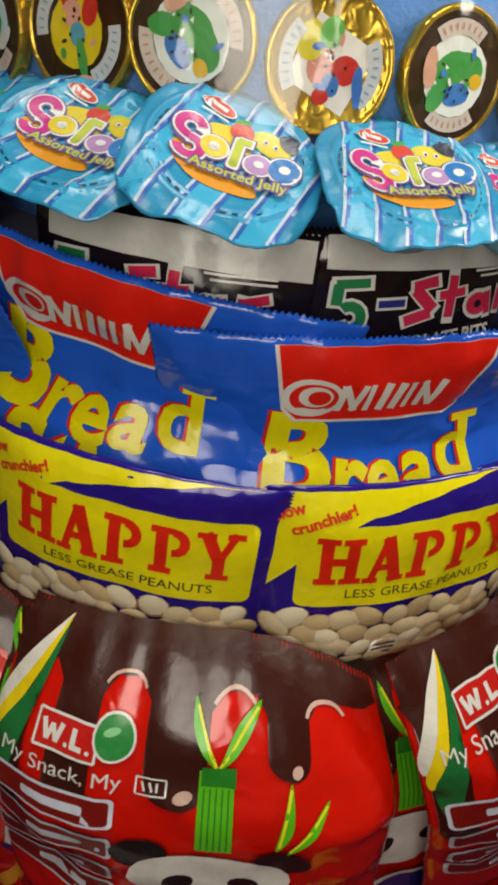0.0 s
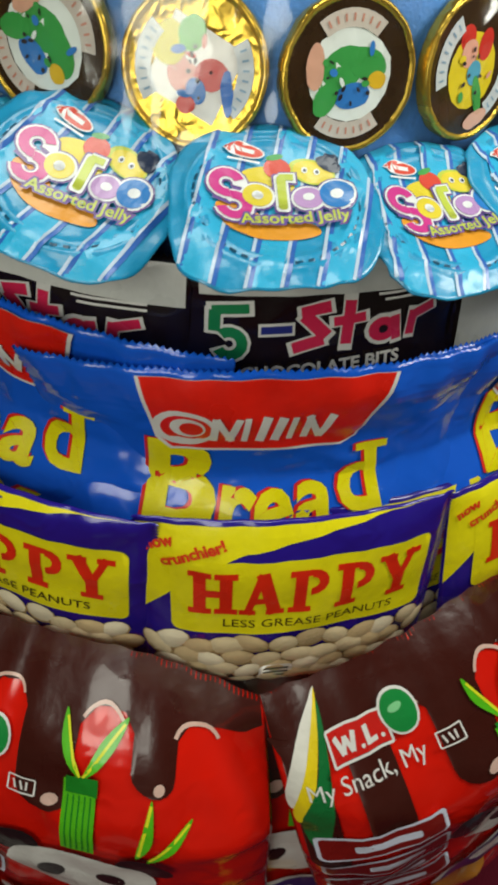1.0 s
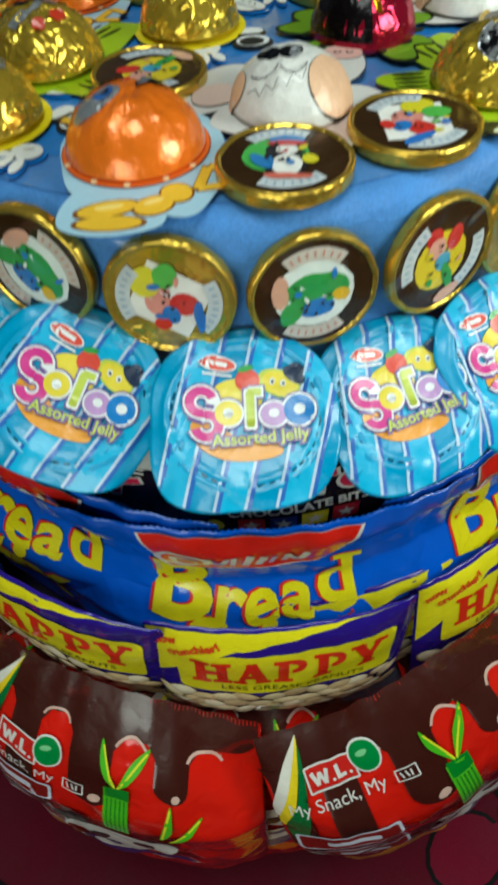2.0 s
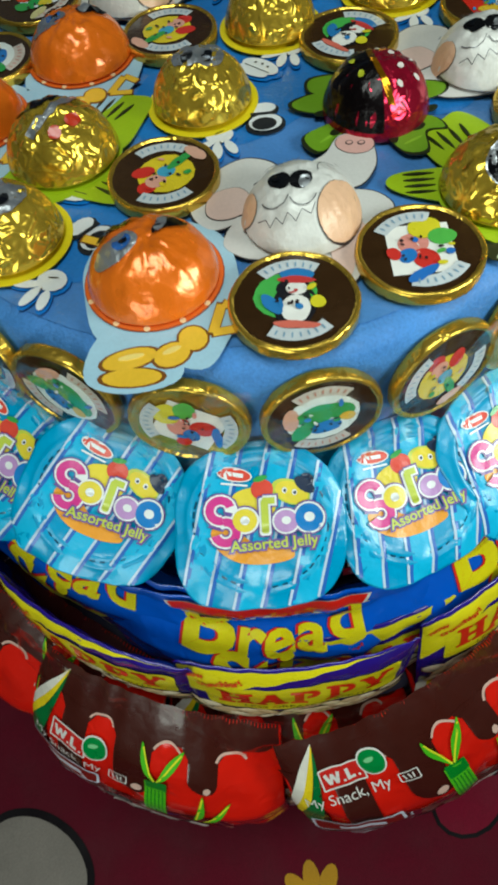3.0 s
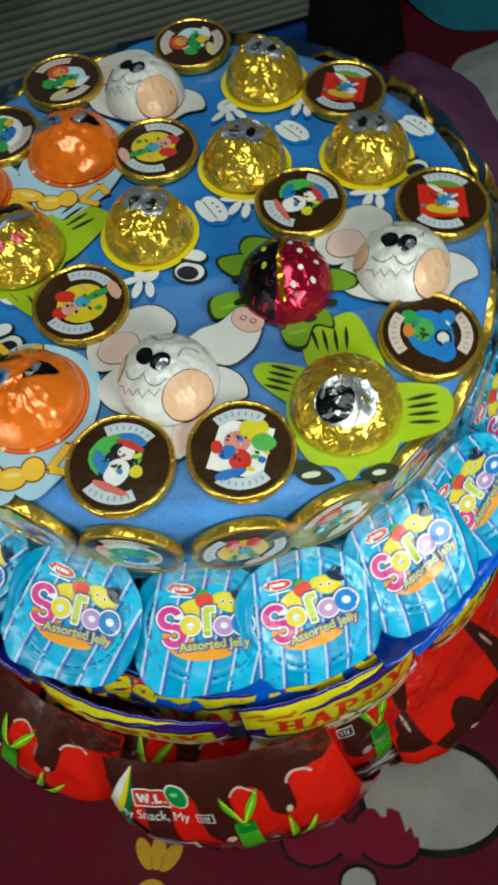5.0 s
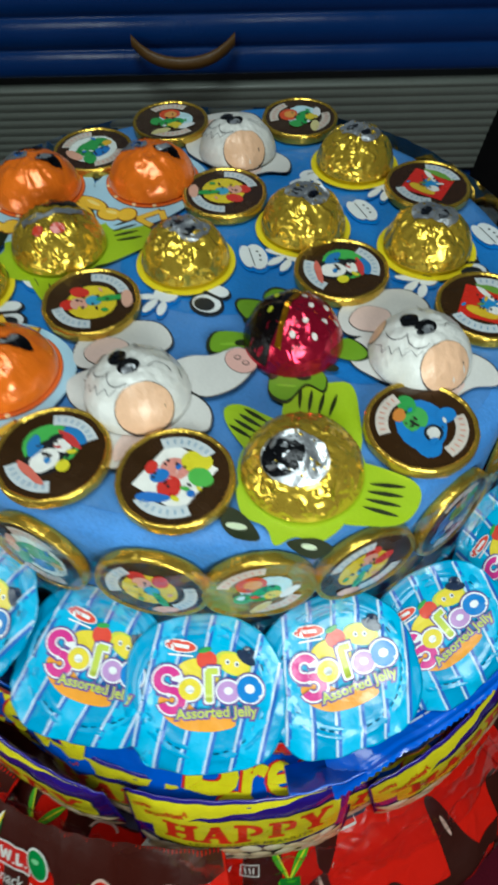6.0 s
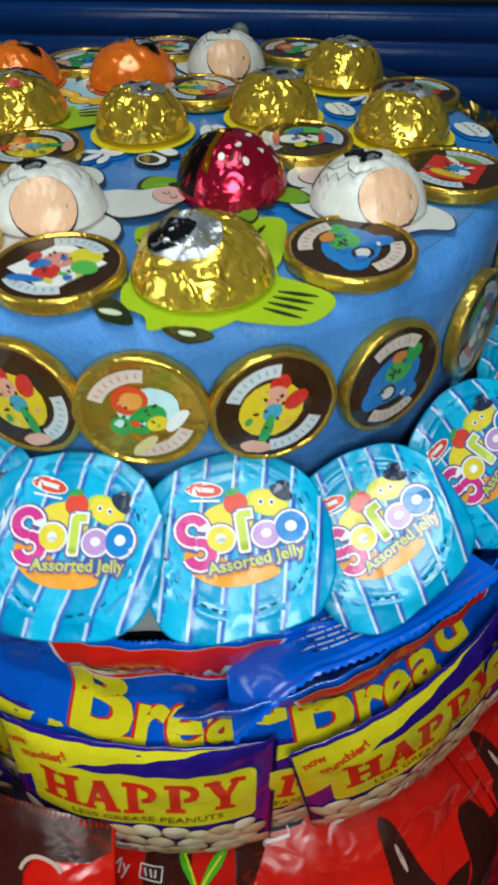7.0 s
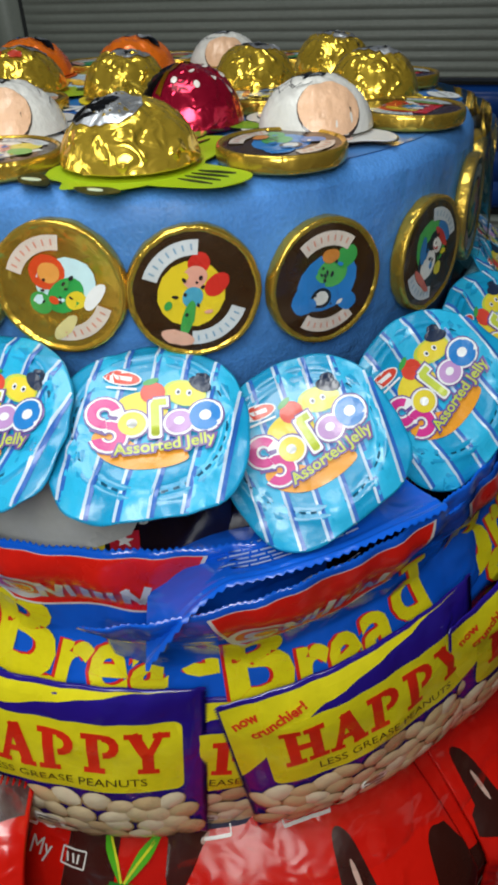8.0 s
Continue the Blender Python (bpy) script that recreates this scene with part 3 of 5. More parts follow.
def peanut_pack(seed):
    W, H = 0.108, 0.080
    rnd = random.Random(seed)
    pack = thing("peanut_pack", "purple and yellow peanut pack with heavy red capitals", "snack pack", "peanut packs round the cake")
    surf = pouch_surface(W, H, 0.006, 0.19, seed + 20.0, 0.0014)
    prints = lambda x, z, h=0.0: surf(x, z - 0.005, h)
    pouch_body("pouch", W, H, surf, film("2a1a8c"), pack, 60, 110, "side", 0.0011, 0.006, 0.007)
    printed("yellow_flap", [([[(-0.0535, 0.0035), (-0.0445, 0.0140), (-0.032, 0.0285), (-0.018, 0.0345), (0.004, 0.0395), (0.030, 0.0440), (0.046, 0.0445), (-0.0535, 0.0430)]], 0)], [ink("e4d818")], prints, pack, 0.005)
    printed("yellow_panel", [([rounded(-0.0425, -0.0015, 0.0462, 0.0318, 0.003)], 0)], [ink("e4d818")], prints, pack, 0.005, 0.0005)
    for shapes in slab_shapes(-0.0365, 0.0420, 0.0085, 0.0278):
        printed("red_capital", [(shapes, 0)], [ink("dd2a12")], prints, pack, 0.005, 0.0008)
    printed("small_lettering", [([moved(p, 0.004, 0.0040) for p in letters("LESS GREASE PEANUTS", 0.0052, 0.0, 1.12)], 0)], [ink("3a2a10")], prints, pack, 0.005, 0.0009)
    printed("flap_lettering", [([moved(p, -0.0462, 0.0365, 1, 22) for p in letters("now", 0.0056, 0.0002)] + [moved(p, -0.0350, 0.0340, 1, 22) for p in letters("crunchier!", 0.0054, 0.0002)], 0)], [ink("d8341c")], prints, pack, 0.005, 0.0010)
    nuts = []
    for row in range(4):
        for k in range(11):
            x = -0.047 + 0.0094 * k + rnd.uniform(-0.002, 0.002) + 0.004 * (row % 2)
            z = -0.0355 + 0.0072 * row + rnd.uniform(-0.002, 0.002) + 0.004 * (2 * x / W) ** 2
            if abs(x) < 0.049 and z < -0.0120:
                a, b, t = rnd.uniform(0.0052, 0.0068), rnd.uniform(0.0041, 0.0051), rnd.uniform(-50, 50)
                nuts.append(((x, z, a, b, t), rnd.randrange(3)))
    nuts.sort(key=lambda q: -q[0][1])
    layers = []
    for (x, z, a, b, t), tone in nuts:
        layers.append(([ring(x, z - 0.0004, a + 0.0006, b + 0.0006, 12, t)], 3))
        layers.append(([ring(x, z, a, b, 12, t)], tone))
    bm = bmesh.new()
    mats = [ink("dcc9a4"), ink("cdb48a"), ink("e6d9bd"), ink("a4875c")]
    for j, (polys, i) in enumerate(layers):
        for poly in polys:
            cx, cz = sum(p[0] for p in poly) / len(poly), sum(p[1] for p in poly) / len(poly)
            lift = 0.0004 + 0.000012 * j
            rim = [bm.verts.new(surf(x, z, lift)) for x, z in poly]
            mid = [bm.verts.new(surf(cx + (x - cx) * 0.6, cz + (z - cz) * 0.6, lift + (0.0005 if i < 3 else 0))) for x, z in poly]
            top = bm.verts.new(surf(cx, cz, lift + (0.0007 if i < 3 else 0)))
            m = len(rim)
            for q in range(m):
                f1 = bm.faces.new((rim[q], rim[(q + 1) % m], mid[(q + 1) % m], mid[q]))
                f2 = bm.faces.new((mid[q], mid[(q + 1) % m], top))
                f1.material_index = f2.material_index = i
    part("peanut_picture", bm, mats, pack, "pale peanuts pictured along the bottom")["kind"] = "stuff"
    tag = [rounded(-0.012, -0.032, 0.000, -0.021, 0.002)]
    words = [rect(-0.0105, -0.0242 - 0.0025 * k, -0.0015, -0.0230 - 0.0025 * k) for k in range(3)]
    printed("weight_mark", [(tag, 0), (words, 1)], [ink("e9e6df"), ink("55504a")], prints, pack, 0.005, 0.0016)
    return pack


def bag_back(bag, body):
    """The plain side of a bag: chocolate running down over red, with gleams and small boxed print."""
    brown, gloss = ink("34110b"), ink("c9a79a")
    edge = [(-0.0742, -0.082), (-0.066, -0.096), (-0.058, -0.094), (-0.050, -0.076), (-0.040, -0.070), (-0.030, -0.088), (-0.026, -0.110), (-0.018, -0.112), (-0.013, -0.092), (-0.006, -0.070), (0.006, -0.066), (0.014, -0.084), (0.022, -0.092), (0.032, -0.088), (0.037, -0.072), (0.046, -0.068), (0.054, -0.086), (0.057, -0.108), (0.065, -0.111), (0.069, -0.092), (0.0742, -0.080)]
    ends = spline(edge, 5)
    wave = [p for p in ends if p[1] < -0.060]
    coat = [[(x, (z + 0.085) * 0.62 - 0.083) for x, z in wave if abs(x) <= 0.0742] + [(0.0742, 0.020), (0.030, 0.012), (-0.030, 0.016), (-0.0742, 0.010)]]
    printed("chocolate_print", [(coat, 0)], [brown], body, bag, 0.004, 0.0007, "printed dark chocolate running down in drips")
    for s in (band(-0.040, -0.071, 0.0105, 0.0118, 40, 120, 8), band(0.001, -0.069, 0.0118, 0.0132, 50, 140, 8), band(0.043, -0.070, 0.0112, 0.0126, 45, 130, 8), ring(-0.022, -0.092, 0.0012, 0.0034, 10), ring(0.061, -0.091, 0.0012, 0.0034, 10), ring(0.024, -0.072, 0.0036, 0.0011, 10, -20)):
        printed("drip_shine", [([s], 0)], [gloss], body, bag, 0.006, 0.0014, "pale printed gleam on a drip")
    for cx, cz in ((-0.010, -0.106), (0.040, -0.107)):
        boxed = [bar(cx - 0.012, cz - 0.0025, cx + 0.012, cz - 0.0025, 0.0006), bar(cx - 0.012, cz + 0.0025, cx + 0.012, cz + 0.0025, 0.0006), bar(cx - 0.012, cz - 0.0025, cx - 0.012, cz + 0.0025, 0.0006), bar(cx + 0.012, cz - 0.0025, cx + 0.012, cz + 0.0025, 0.0006)]
        printed("boxed_line", [(boxed, 0)], [ink("d6d4d0")], body, bag, 0.006, 0.0014)


def chocolate_bag(seed, up=0.0, back=False):
    W, H = 0.150, 0.235
    bag = thing("chocolate_bag", "large red and brown bag of chocolate biscuits, glossy and bulging", "snack bag", "red bags round the cake's base")
    def prof(z):
        d = H / 2 - z
        if back:
            return -0.070 * max(0, 1 - (H - d) / 0.047) ** 1.35
        return -0.034 * max(0, 1 - d / 0.055) ** 1.6 - 0.010 * max(0, -z / (H / 2)) ** 2
    full = pouch_surface(W, H, 0.010, 0.225, seed + 40.0, 0.0030, prof, 4.0)
    sag = lambda x, z: 0 if back else -0.030 * max(0, (x - 0.012) / 0.063) ** 1.6 * max(0, z / (H / 2)) ** 2
    body = lambda x, z, h=0.0: full(x, z, h) + Vector((0, 0, sag(x, z)))
    surf = lambda x, z, h=0.0: body(x - 0.012, H / 2 - (H / 2 - z) * 0.8, h)
    pouch_body("pouch", W, H, body, film("d81a0c"), bag, 150, 60, "top", 0.0007, 0.012)
    if back:
        bag_back(bag, body)
        return bag
    brown, gloss = ink("3a130d"), ink("c9a79a")
    t = H / 2 + 0.0009
    def drip(cx, w, z0, z1):
        return [(cx - w * 0.8, z0), (cx - w * 0.52, z0 - 0.006), (cx - w * 0.5, z1 + w * 0.5)] + ring(cx, z1 + w * 0.5, w * 0.5, w * 0.5, 9, 0, 180, 360) + [(cx + w * 0.5, z1 + w * 0.5), (cx + w * 0.52, z0 - 0.006), (cx + w * 0.8, z0)]
    coat = [[(-0.0625, 0.1035), (0.068, 0.1035), (0.078, 0.1045), (0.0855, 0.1075), (0.0855, t), (-0.0625, t)]]
    drips = [drip(0.0066, 0.021, 0.1042, 0.064), drip(0.045, 0.015, 0.1042, 0.079), drip(-0.030, 0.016, 0.1042, 0.050), drip(-0.054, 0.013, 0.1042, 0.040)]
    printed("chocolate_print", [(coat, 0)] + [([d], 0) for d in drips], [brown], surf, bag, 0.003, 0.0007, "printed dark chocolate running down in drips")
    shine = [band(0.026, 0.0965, 0.0080, 0.0093, 25, 150, 10), band(0.060, 0.0965, 0.0080, 0.0094, 30, 160, 10), band(-0.014, 0.097, 0.0080, 0.0090, 30, 150, 10), ring(0.010, 0.070, 0.0036, 0.0022, 10, 30), ring(0.0475, 0.0835, 0.0018, 0.0026, 10, -20)]
    for s in shine:
        printed("drip_shine", [([s], 0)], [gloss], surf, bag, 0.006, 0.0016, "pale printed gleam on a drip")
    flash = [([spline([(-0.0625, 0.086), (-0.0530, 0.103), (-0.0380, 0.1168), (-0.0500, 0.098), (-0.0610, 0.079)])], 0), ([spline([(-0.0612, 0.079), (-0.0500, 0.098), (-0.0380, 0.1166), (-0.0470, 0.095), (-0.0590, 0.073)])], 1),
             ([spline([(-0.0595, 0.072), (-0.0475, 0.093), (-0.0385, 0.114), (-0.0430, 0.090), (-0.0530, 0.055)])], 2)]
    flash = [([[(-0.0625 + (x + 0.0625) * 0.85, z) for x, z in q] for q in ps], k) for ps, k in flash]
    printed("leaf_flash", flash, [ink("d9d6cc"), ink("e3c81a"), ink("0f6a33")], surf, bag, 0.006, 0.0016)
    frame_box = [bar(-0.051, 0.0785, -0.028, 0.0785, 0.0009), bar(-0.051, 0.0900, -0.028, 0.0900, 0.0009), bar(-0.051, 0.0785, -0.051, 0.0900, 0.0009), bar(-0.028, 0.0785, -0.028, 0.0900, 0.0009)]
    marks = [bar(-0.0485, 0.0875, -0.0465, 0.0812, 0.0018), bar(-0.0465, 0.0812, -0.0448, 0.0865, 0.0016), bar(-0.0448, 0.0865, -0.0430, 0.0812, 0.0016), bar(-0.0430, 0.0812, -0.0412, 0.0875, 0.0018), ring(-0.0390, 0.0817, 0.0008, 0.0008, 8), bar(-0.0365, 0.0875, -0.0365, 0.0812, 0.0019), bar(-0.0372, 0.0819, -0.0330, 0.0819, 0.0017), ring(-0.0308, 0.0817, 0.0008, 0.0008, 8)]
    em = [([rect(-0.0505, 0.0790, -0.0285, 0.0895)], 2), (frame_box, 0), (marks, 0), ([ring(-0.0225, 0.0875, 0.0074, 0.0082, 20, 15)], 0), ([ring(-0.0225, 0.0875, 0.0065, 0.0073, 20, 15)], 1), ([ring(-0.0235, 0.0895, 0.0030, 0.0014, 10, 15)], 3)]
    printed("emblem", [([moved(p, 0.008, up) for p in ps], k) for ps, k in em], [ink("d6d4d0"), ink("12803a"), ink("c2201a"), ink("7cc48a")], surf, bag, 0.005, 0.0022, "white boxed mark with a green fruit")
    small_box = [bar(-0.0175, 0.0700, -0.0075, 0.0700, 0.0006), bar(-0.0175, 0.0758, -0.0075, 0.0758, 0.0006), bar(-0.0175, 0.0700, -0.0175, 0.0758, 0.0006), bar(-0.0075, 0.0700, -0.0075, 0.0758, 0.0006), bar(-0.0155, 0.0745, -0.0145, 0.0713, 0.0008), bar(-0.0130, 0.0745, -0.0120, 0.0713, 0.0008), bar(-0.0105, 0.0745, -0.0105, 0.0713, 0.0008)]
    printed("slogan", [([moved(p, -0.0330, 0.0722 + up) for p in letters("My Snack, My", 0.0082)] + [moved(p, 0.012, up) for p in small_box], 0)], [ink("d6d4d0")], surf, bag, 0.005, 0.0022)
    blocks = []
    for k in range(4):
        z = 0.059 - 0.017 * k
        blocks += [rounded(-0.058, z - 0.007, -0.012, z + 0.006, 0.002)]
    inner = [rounded(-0.0565, 0.059 - 0.017 * k - 0.0058, -0.0135, 0.059 - 0.017 * k + 0.0048, 0.0016) for k in range(4)]
    slots = [rounded(-0.045 + 0.003 * (k % 2), 0.059 - 0.017 * k - 0.0022, -0.022, 0.059 - 0.017 * k + 0.0016, 0.001) for k in range(4)]
    for a, b, c in zip(blocks, inner, slots):
        printed("outlined_block", [([a], 0), ([b], 1), ([c], 0)], [ink("c8ccdc"), ink("7a1712")], surf, bag, 0.006, 0.0020, "white outlined block shape")
    stem = [rect(0.0150, 0.040, 0.0265, 0.0720)]
    knot = [rect(0.0158, 0.0660, 0.0270, 0.0735)]
    leaves = [spline([(0.0205, 0.0725), (0.0125, 0.0830), (0.0120, 0.0925), (0.0170, 0.0820)]), spline([(0.0215, 0.0725), (0.0260, 0.0840), (0.0350, 0.0935), (0.0305, 0.0820)]), spline([(0.0405, 0.042), (0.0430, 0.058), (0.0455, 0.0700), (0.0460, 0.052)]), spline([(0.0440, 0.040), (0.0520, 0.053), (0.0590, 0.0620), (0.0535, 0.049)])]
    veins = [bar(0.0205, 0.0735, 0.0128, 0.0905, 0.0010), bar(0.0215, 0.0735, 0.0340, 0.0915, 0.0010), bar(0.0415, 0.044, 0.0453, 0.068, 0.0010), bar(0.0450, 0.042, 0.0580, 0.060, 0.0010)]
    lines = [bar(0.0168 + 0.0020 * k, 0.041, 0.0168 + 0.0020 * k, 0.0655, 0.0005) for k in range(5)]
    up2 = lambda ps: [moved(p, 0, 0.010) for p in ps]
    greens = [ink("4fb01c"), ink("167a22"), ink("d6d92a")]
    printed("bamboo_stem", [(up2(stem), 0), (up2(knot), 1), (up2(lines), 1)], greens, surf, bag, 0.006, 0.0022, "green printed bamboo")
    for leaf, vein in zip(leaves, veins):
        printed("bamboo_leaf", [(up2([leaf]), 0), (up2([vein]), 2)], greens, surf, bag, 0.006, 0.0022)
    ovals = [([ring(-0.003, 0.036, 0.010, 0.008, 14, 20), ring(0.043, 0.036, 0.010, 0.008, 14, -20)], 0), ([ring(0.020, 0.022, 0.0265, 0.0185, 24)], 1), ([ring(0.010, 0.022, 0.0055, 0.0045, 12, 40), ring(0.031, 0.022, 0.0055, 0.0045, 12, -40)], 0)]
    printed("oval_print", [([moved(p, 0, 0.007) for p in ps], k) for ps, k in ovals], [ink("171316"), ink("e4e2dd")], surf, bag, 0.006, 0.0026, "black and white ovals")
    printed("oval_badge", [([ring(0.018, -0.022, 0.038, 0.017, 24, 8)], 0), ([ring(0.018, -0.022, 0.034, 0.0140, 24, 8)], 1), ([ring(0.010, -0.019, 0.012, 0.006, 16, 8)], 0), ([ring(-0.02, -0.055, 0.030, 0.018, 20)], 2)], [ink("e8e4e0"), ink("1f2a78"), ink("c9842c")], surf, bag, 0.006, 0.0020)
    return bag


def star_pack(seed, pale=False):
    W, H = 0.098, 0.066
    pack = thing("chocolate_bar_pack", "black and white chocolate bar pack with green and pink marks", "snack pack", "black packs round the cake")
    surf = pouch_surface(W, H, 0.004, 0.156, seed + 60.0, 0.0012)
    pouch_body("pouch", W, H, surf, film("1c1214"), pack, 100, 30)
    printed("white_top", [([[(-0.041, 0.0215), (0.047, 0.0185), (0.047, 0.0318), (-0.041, 0.0318)]], 0)], [ink("c8c8c2")], surf, pack, 0.004, 0.0008)
    five = [bar(-0.0375, 0.0165, -0.0265, 0.0170, 0.0030), bar(-0.0365, 0.0165, -0.0370, 0.0095, 0.0036), band(-0.0325, 0.0055, 0.0022, 0.0056, -150, 130, 12)]
    grown = [bar(-0.039, 0.0165, -0.025, 0.0170, 0.0050), bar(-0.0367, 0.0175, -0.0372, 0.0085, 0.0056), band(-0.0325, 0.0055, 0.0012, 0.0066, -160, 140, 12)]
    dash = [rect(-0.0230, 0.0085, -0.0135, 0.0110)]
    pink = [bar(-0.0110, 0.0150, -0.0020, 0.0165, 0.0036), bar(-0.0100, 0.0140, -0.0030, 0.0070, 0.0042), bar(-0.0135, 0.0035, -0.0040, 0.0060, 0.0036), bar(0.0040, 0.0180, 0.0030, 0.0040, 0.0036), bar(-0.0010, 0.0115, 0.0090, 0.0125, 0.0030), ring(0.0150, 0.0075, 0.0048, 0.0040, 14), bar(0.0190, 0.0115, 0.0200, 0.0035, 0.0032), bar(0.0260, 0.0120, 0.0250, 0.0040, 0.0034), bar(0.0260, 0.0105, 0.0340, 0.0125, 0.0032)]
    fat = [[(cx + (x - cx) * 1.28, cy + (y - cy) * 1.32) for x, y in p] for p in pink for cx, cy in [(sum(q[0] for q in p) / len(p), sum(q[1] for q in p) / len(p))]]
    printed("green_mark", [(grown, 0), (five, 1)], [ink("d4d2cc"), ink("0f7a48")], surf, pack, 0.005)
    printed("blue_dash", [([rect(-0.0238, 0.0076, -0.0127, 0.0119)], 0), (dash, 1)], [ink("d4d2cc"), ink("27307e")], surf, pack, 0.005)
    for q, (a, b) in enumerate(zip(fat, pink)):
        hole = [([ring(0.0152, 0.0075, 0.0016, 0.0014, 10)], 2)] if q == 5 else []
        printed("pink_mark", [([a], 0), ([b], 1)] + hole, [ink("d4d2cc"), ink("d2274e"), ink("1c1214")], surf, pack, 0.005, 0.0006 + 0.00002 * q)
    printed("small_lettering", [([moved(p, -0.004, -0.0035, 1, 3) for p in letters("CHOCOLATE BITS", 0.0062, 0.0002)] + [rect(0.013 + 0.002 * k, 0.0185 - 0.0018 * k, 0.036, 0.0193 - 0.0018 * k) for k in range(2)], 0)], [ink("d8d6d0")], surf, pack, 0.005, 0.0012)
    squares, stars = [], []
    for k, i in enumerate((1, 2, 3, 1)):
        x = -0.026 + 0.0115 * k
        squares.append(([rect(x, -0.0175 + 0.0006 * k, x + 0.0098, -0.0085 + 0.0006 * k)], i))
        stars.append([(x + 0.0049 + (0.0034 if j % 2 == 0 else 0.0014) * math.sin(radians(36 * j)), -0.0130 + 0.0006 * k + (0.0034 if j % 2 == 0 else 0.0014) * math.cos(radians(36 * j))) for j in range(10)])
    marks = [ink("d4d2cc"), ink("b81f2a"), ink("26307e"), ink("d9c61f")]
    for (sq, i), star in zip(squares, stars):
        printed("star_square", [(sq, i), ([star], 0)], marks, surf, pack, 0.005, 0.0010)
    printed("yellow_dot", [([ring(-0.034, -0.012, 0.0032, 0.0032, 14)], 3)], marks, surf, pack, 0.005, 0.0010)
    if pale:
        printed("pale_panel", [([[(-0.046, -0.016), (-0.020, -0.018), (0.004, -0.015), (0.016, -0.008), (0.024, 0.010), (0.026, 0.0318), (-0.046, 0.0318)]], 0)], [ink("b9b9b2")], surf, pack, 0.005, 0.0014)
    return pack


def put_all(makers, poses):
    """The first pose of each maker takes the original, the rest take copies."""
    made = [m for m in makers]
    used = set()
    for k, m in poses:
        if k in used:
            copy_thing(made[k], m)
        else:
            made[k].matrix_world = m
            used.add(k)


put_all([chocolate_bag(1), chocolate_bag(2, 0.015), chocolate_bag(3, 0, True)], [
    (0, around(-93.3, 0.232, 0.1315, 0, 0)), (1, around(-51.3, 0.235, 0.1420, 0, -13)), (0, around(-131, 0.228, 0.137, 0, 3)),
    (2, around(-9, 0.238, 0.104, -4, 177)), (2, around(27, 0.240, 0.101, -4, 184)), (1, around(57, 0.234, 0.120, 8, -3)),
    (0, around(93, 0.232, 0.120, 4, 3)), (1, around(129, 0.232, 0.120, 4, -3)), (0, around(165, 0.233, 0.120, 4, 2)), (1, around(-162, 0.230, 0.124, 2, -3)),
    (1, around(-34, 0.220, 0.112, 8, 4)), (2, around(9, 0.222, 0.100, 0, 176)), (0, around(-74, 0.216, 0.106, 4, 2)), (1, around(-112, 0.218, 0.132, 4, -5))])
put_all([peanut_pack(1), peanut_pack(2)], [
    (0, around(-71.6, 0.188, 0.2620, 2, 1)), (1, around(-103.0, 0.188, 0.2670, 0, 5)), (1, around(-36.2, 0.187, 0.2520, 9, 1)), (0, around(0.2, 0.190, 0.2545, 6, -8)),
    (0, around(27, 0.194, 0.2590, 4, -9)), (1, around(60, 0.188, 0.2590, 6, 3)), (0, around(93, 0.187, 0.2610)), (1, around(126, 0.187, 0.2610)), (0, around(159, 0.187, 0.2610)), (1, around(191, 0.187, 0.2610)), (0, around(-136, 0.186, 0.2640, 0, 2)),
    (0, around(-18, 0.181, 0.2390, 3, 6)), (1, around(-54, 0.176, 0.2490, 4, 4))])
put_all([bread_pack(1), bread_pack(2)], [
    (0, around(-73.6, 0.160, 0.2900, 0, 1)), (1, around(-109, 0.155, 0.3060, 0, 8)), (1, around(-29.8, 0.160, 0.2870, 3, 1)), (0, around(-2, 0.166, 0.2860, -8, -9)),
    (1, around(30, 0.165, 0.2990, -3, -15)), (0, around(66, 0.164, 0.292, 0, 4)), (1, around(103, 0.164, 0.292)), (0, around(140, 0.164, 0.292)), (1, around(177, 0.164, 0.292)), (0, around(-146, 0.164, 0.292))])
folded_pack().matrix_world = around(-9, 0.0, 0.348, 0, -4)
put_all([star_pack(1), star_pack(2), star_pack(3, True)], [(2 if k == 1 else k % 2, around(-66.5 + 35 * k, 0.1530, 0.3425 - (0.010 if k in (2, 3) else -0.008 if k == 1 else 0), 4, (0, 2, 14, -12, 3, 0, 4, -3, 2, 3)[k])) for k in range(9)] + [(0, around(-101.5, 0.1532, 0.3430, 2, 3))])


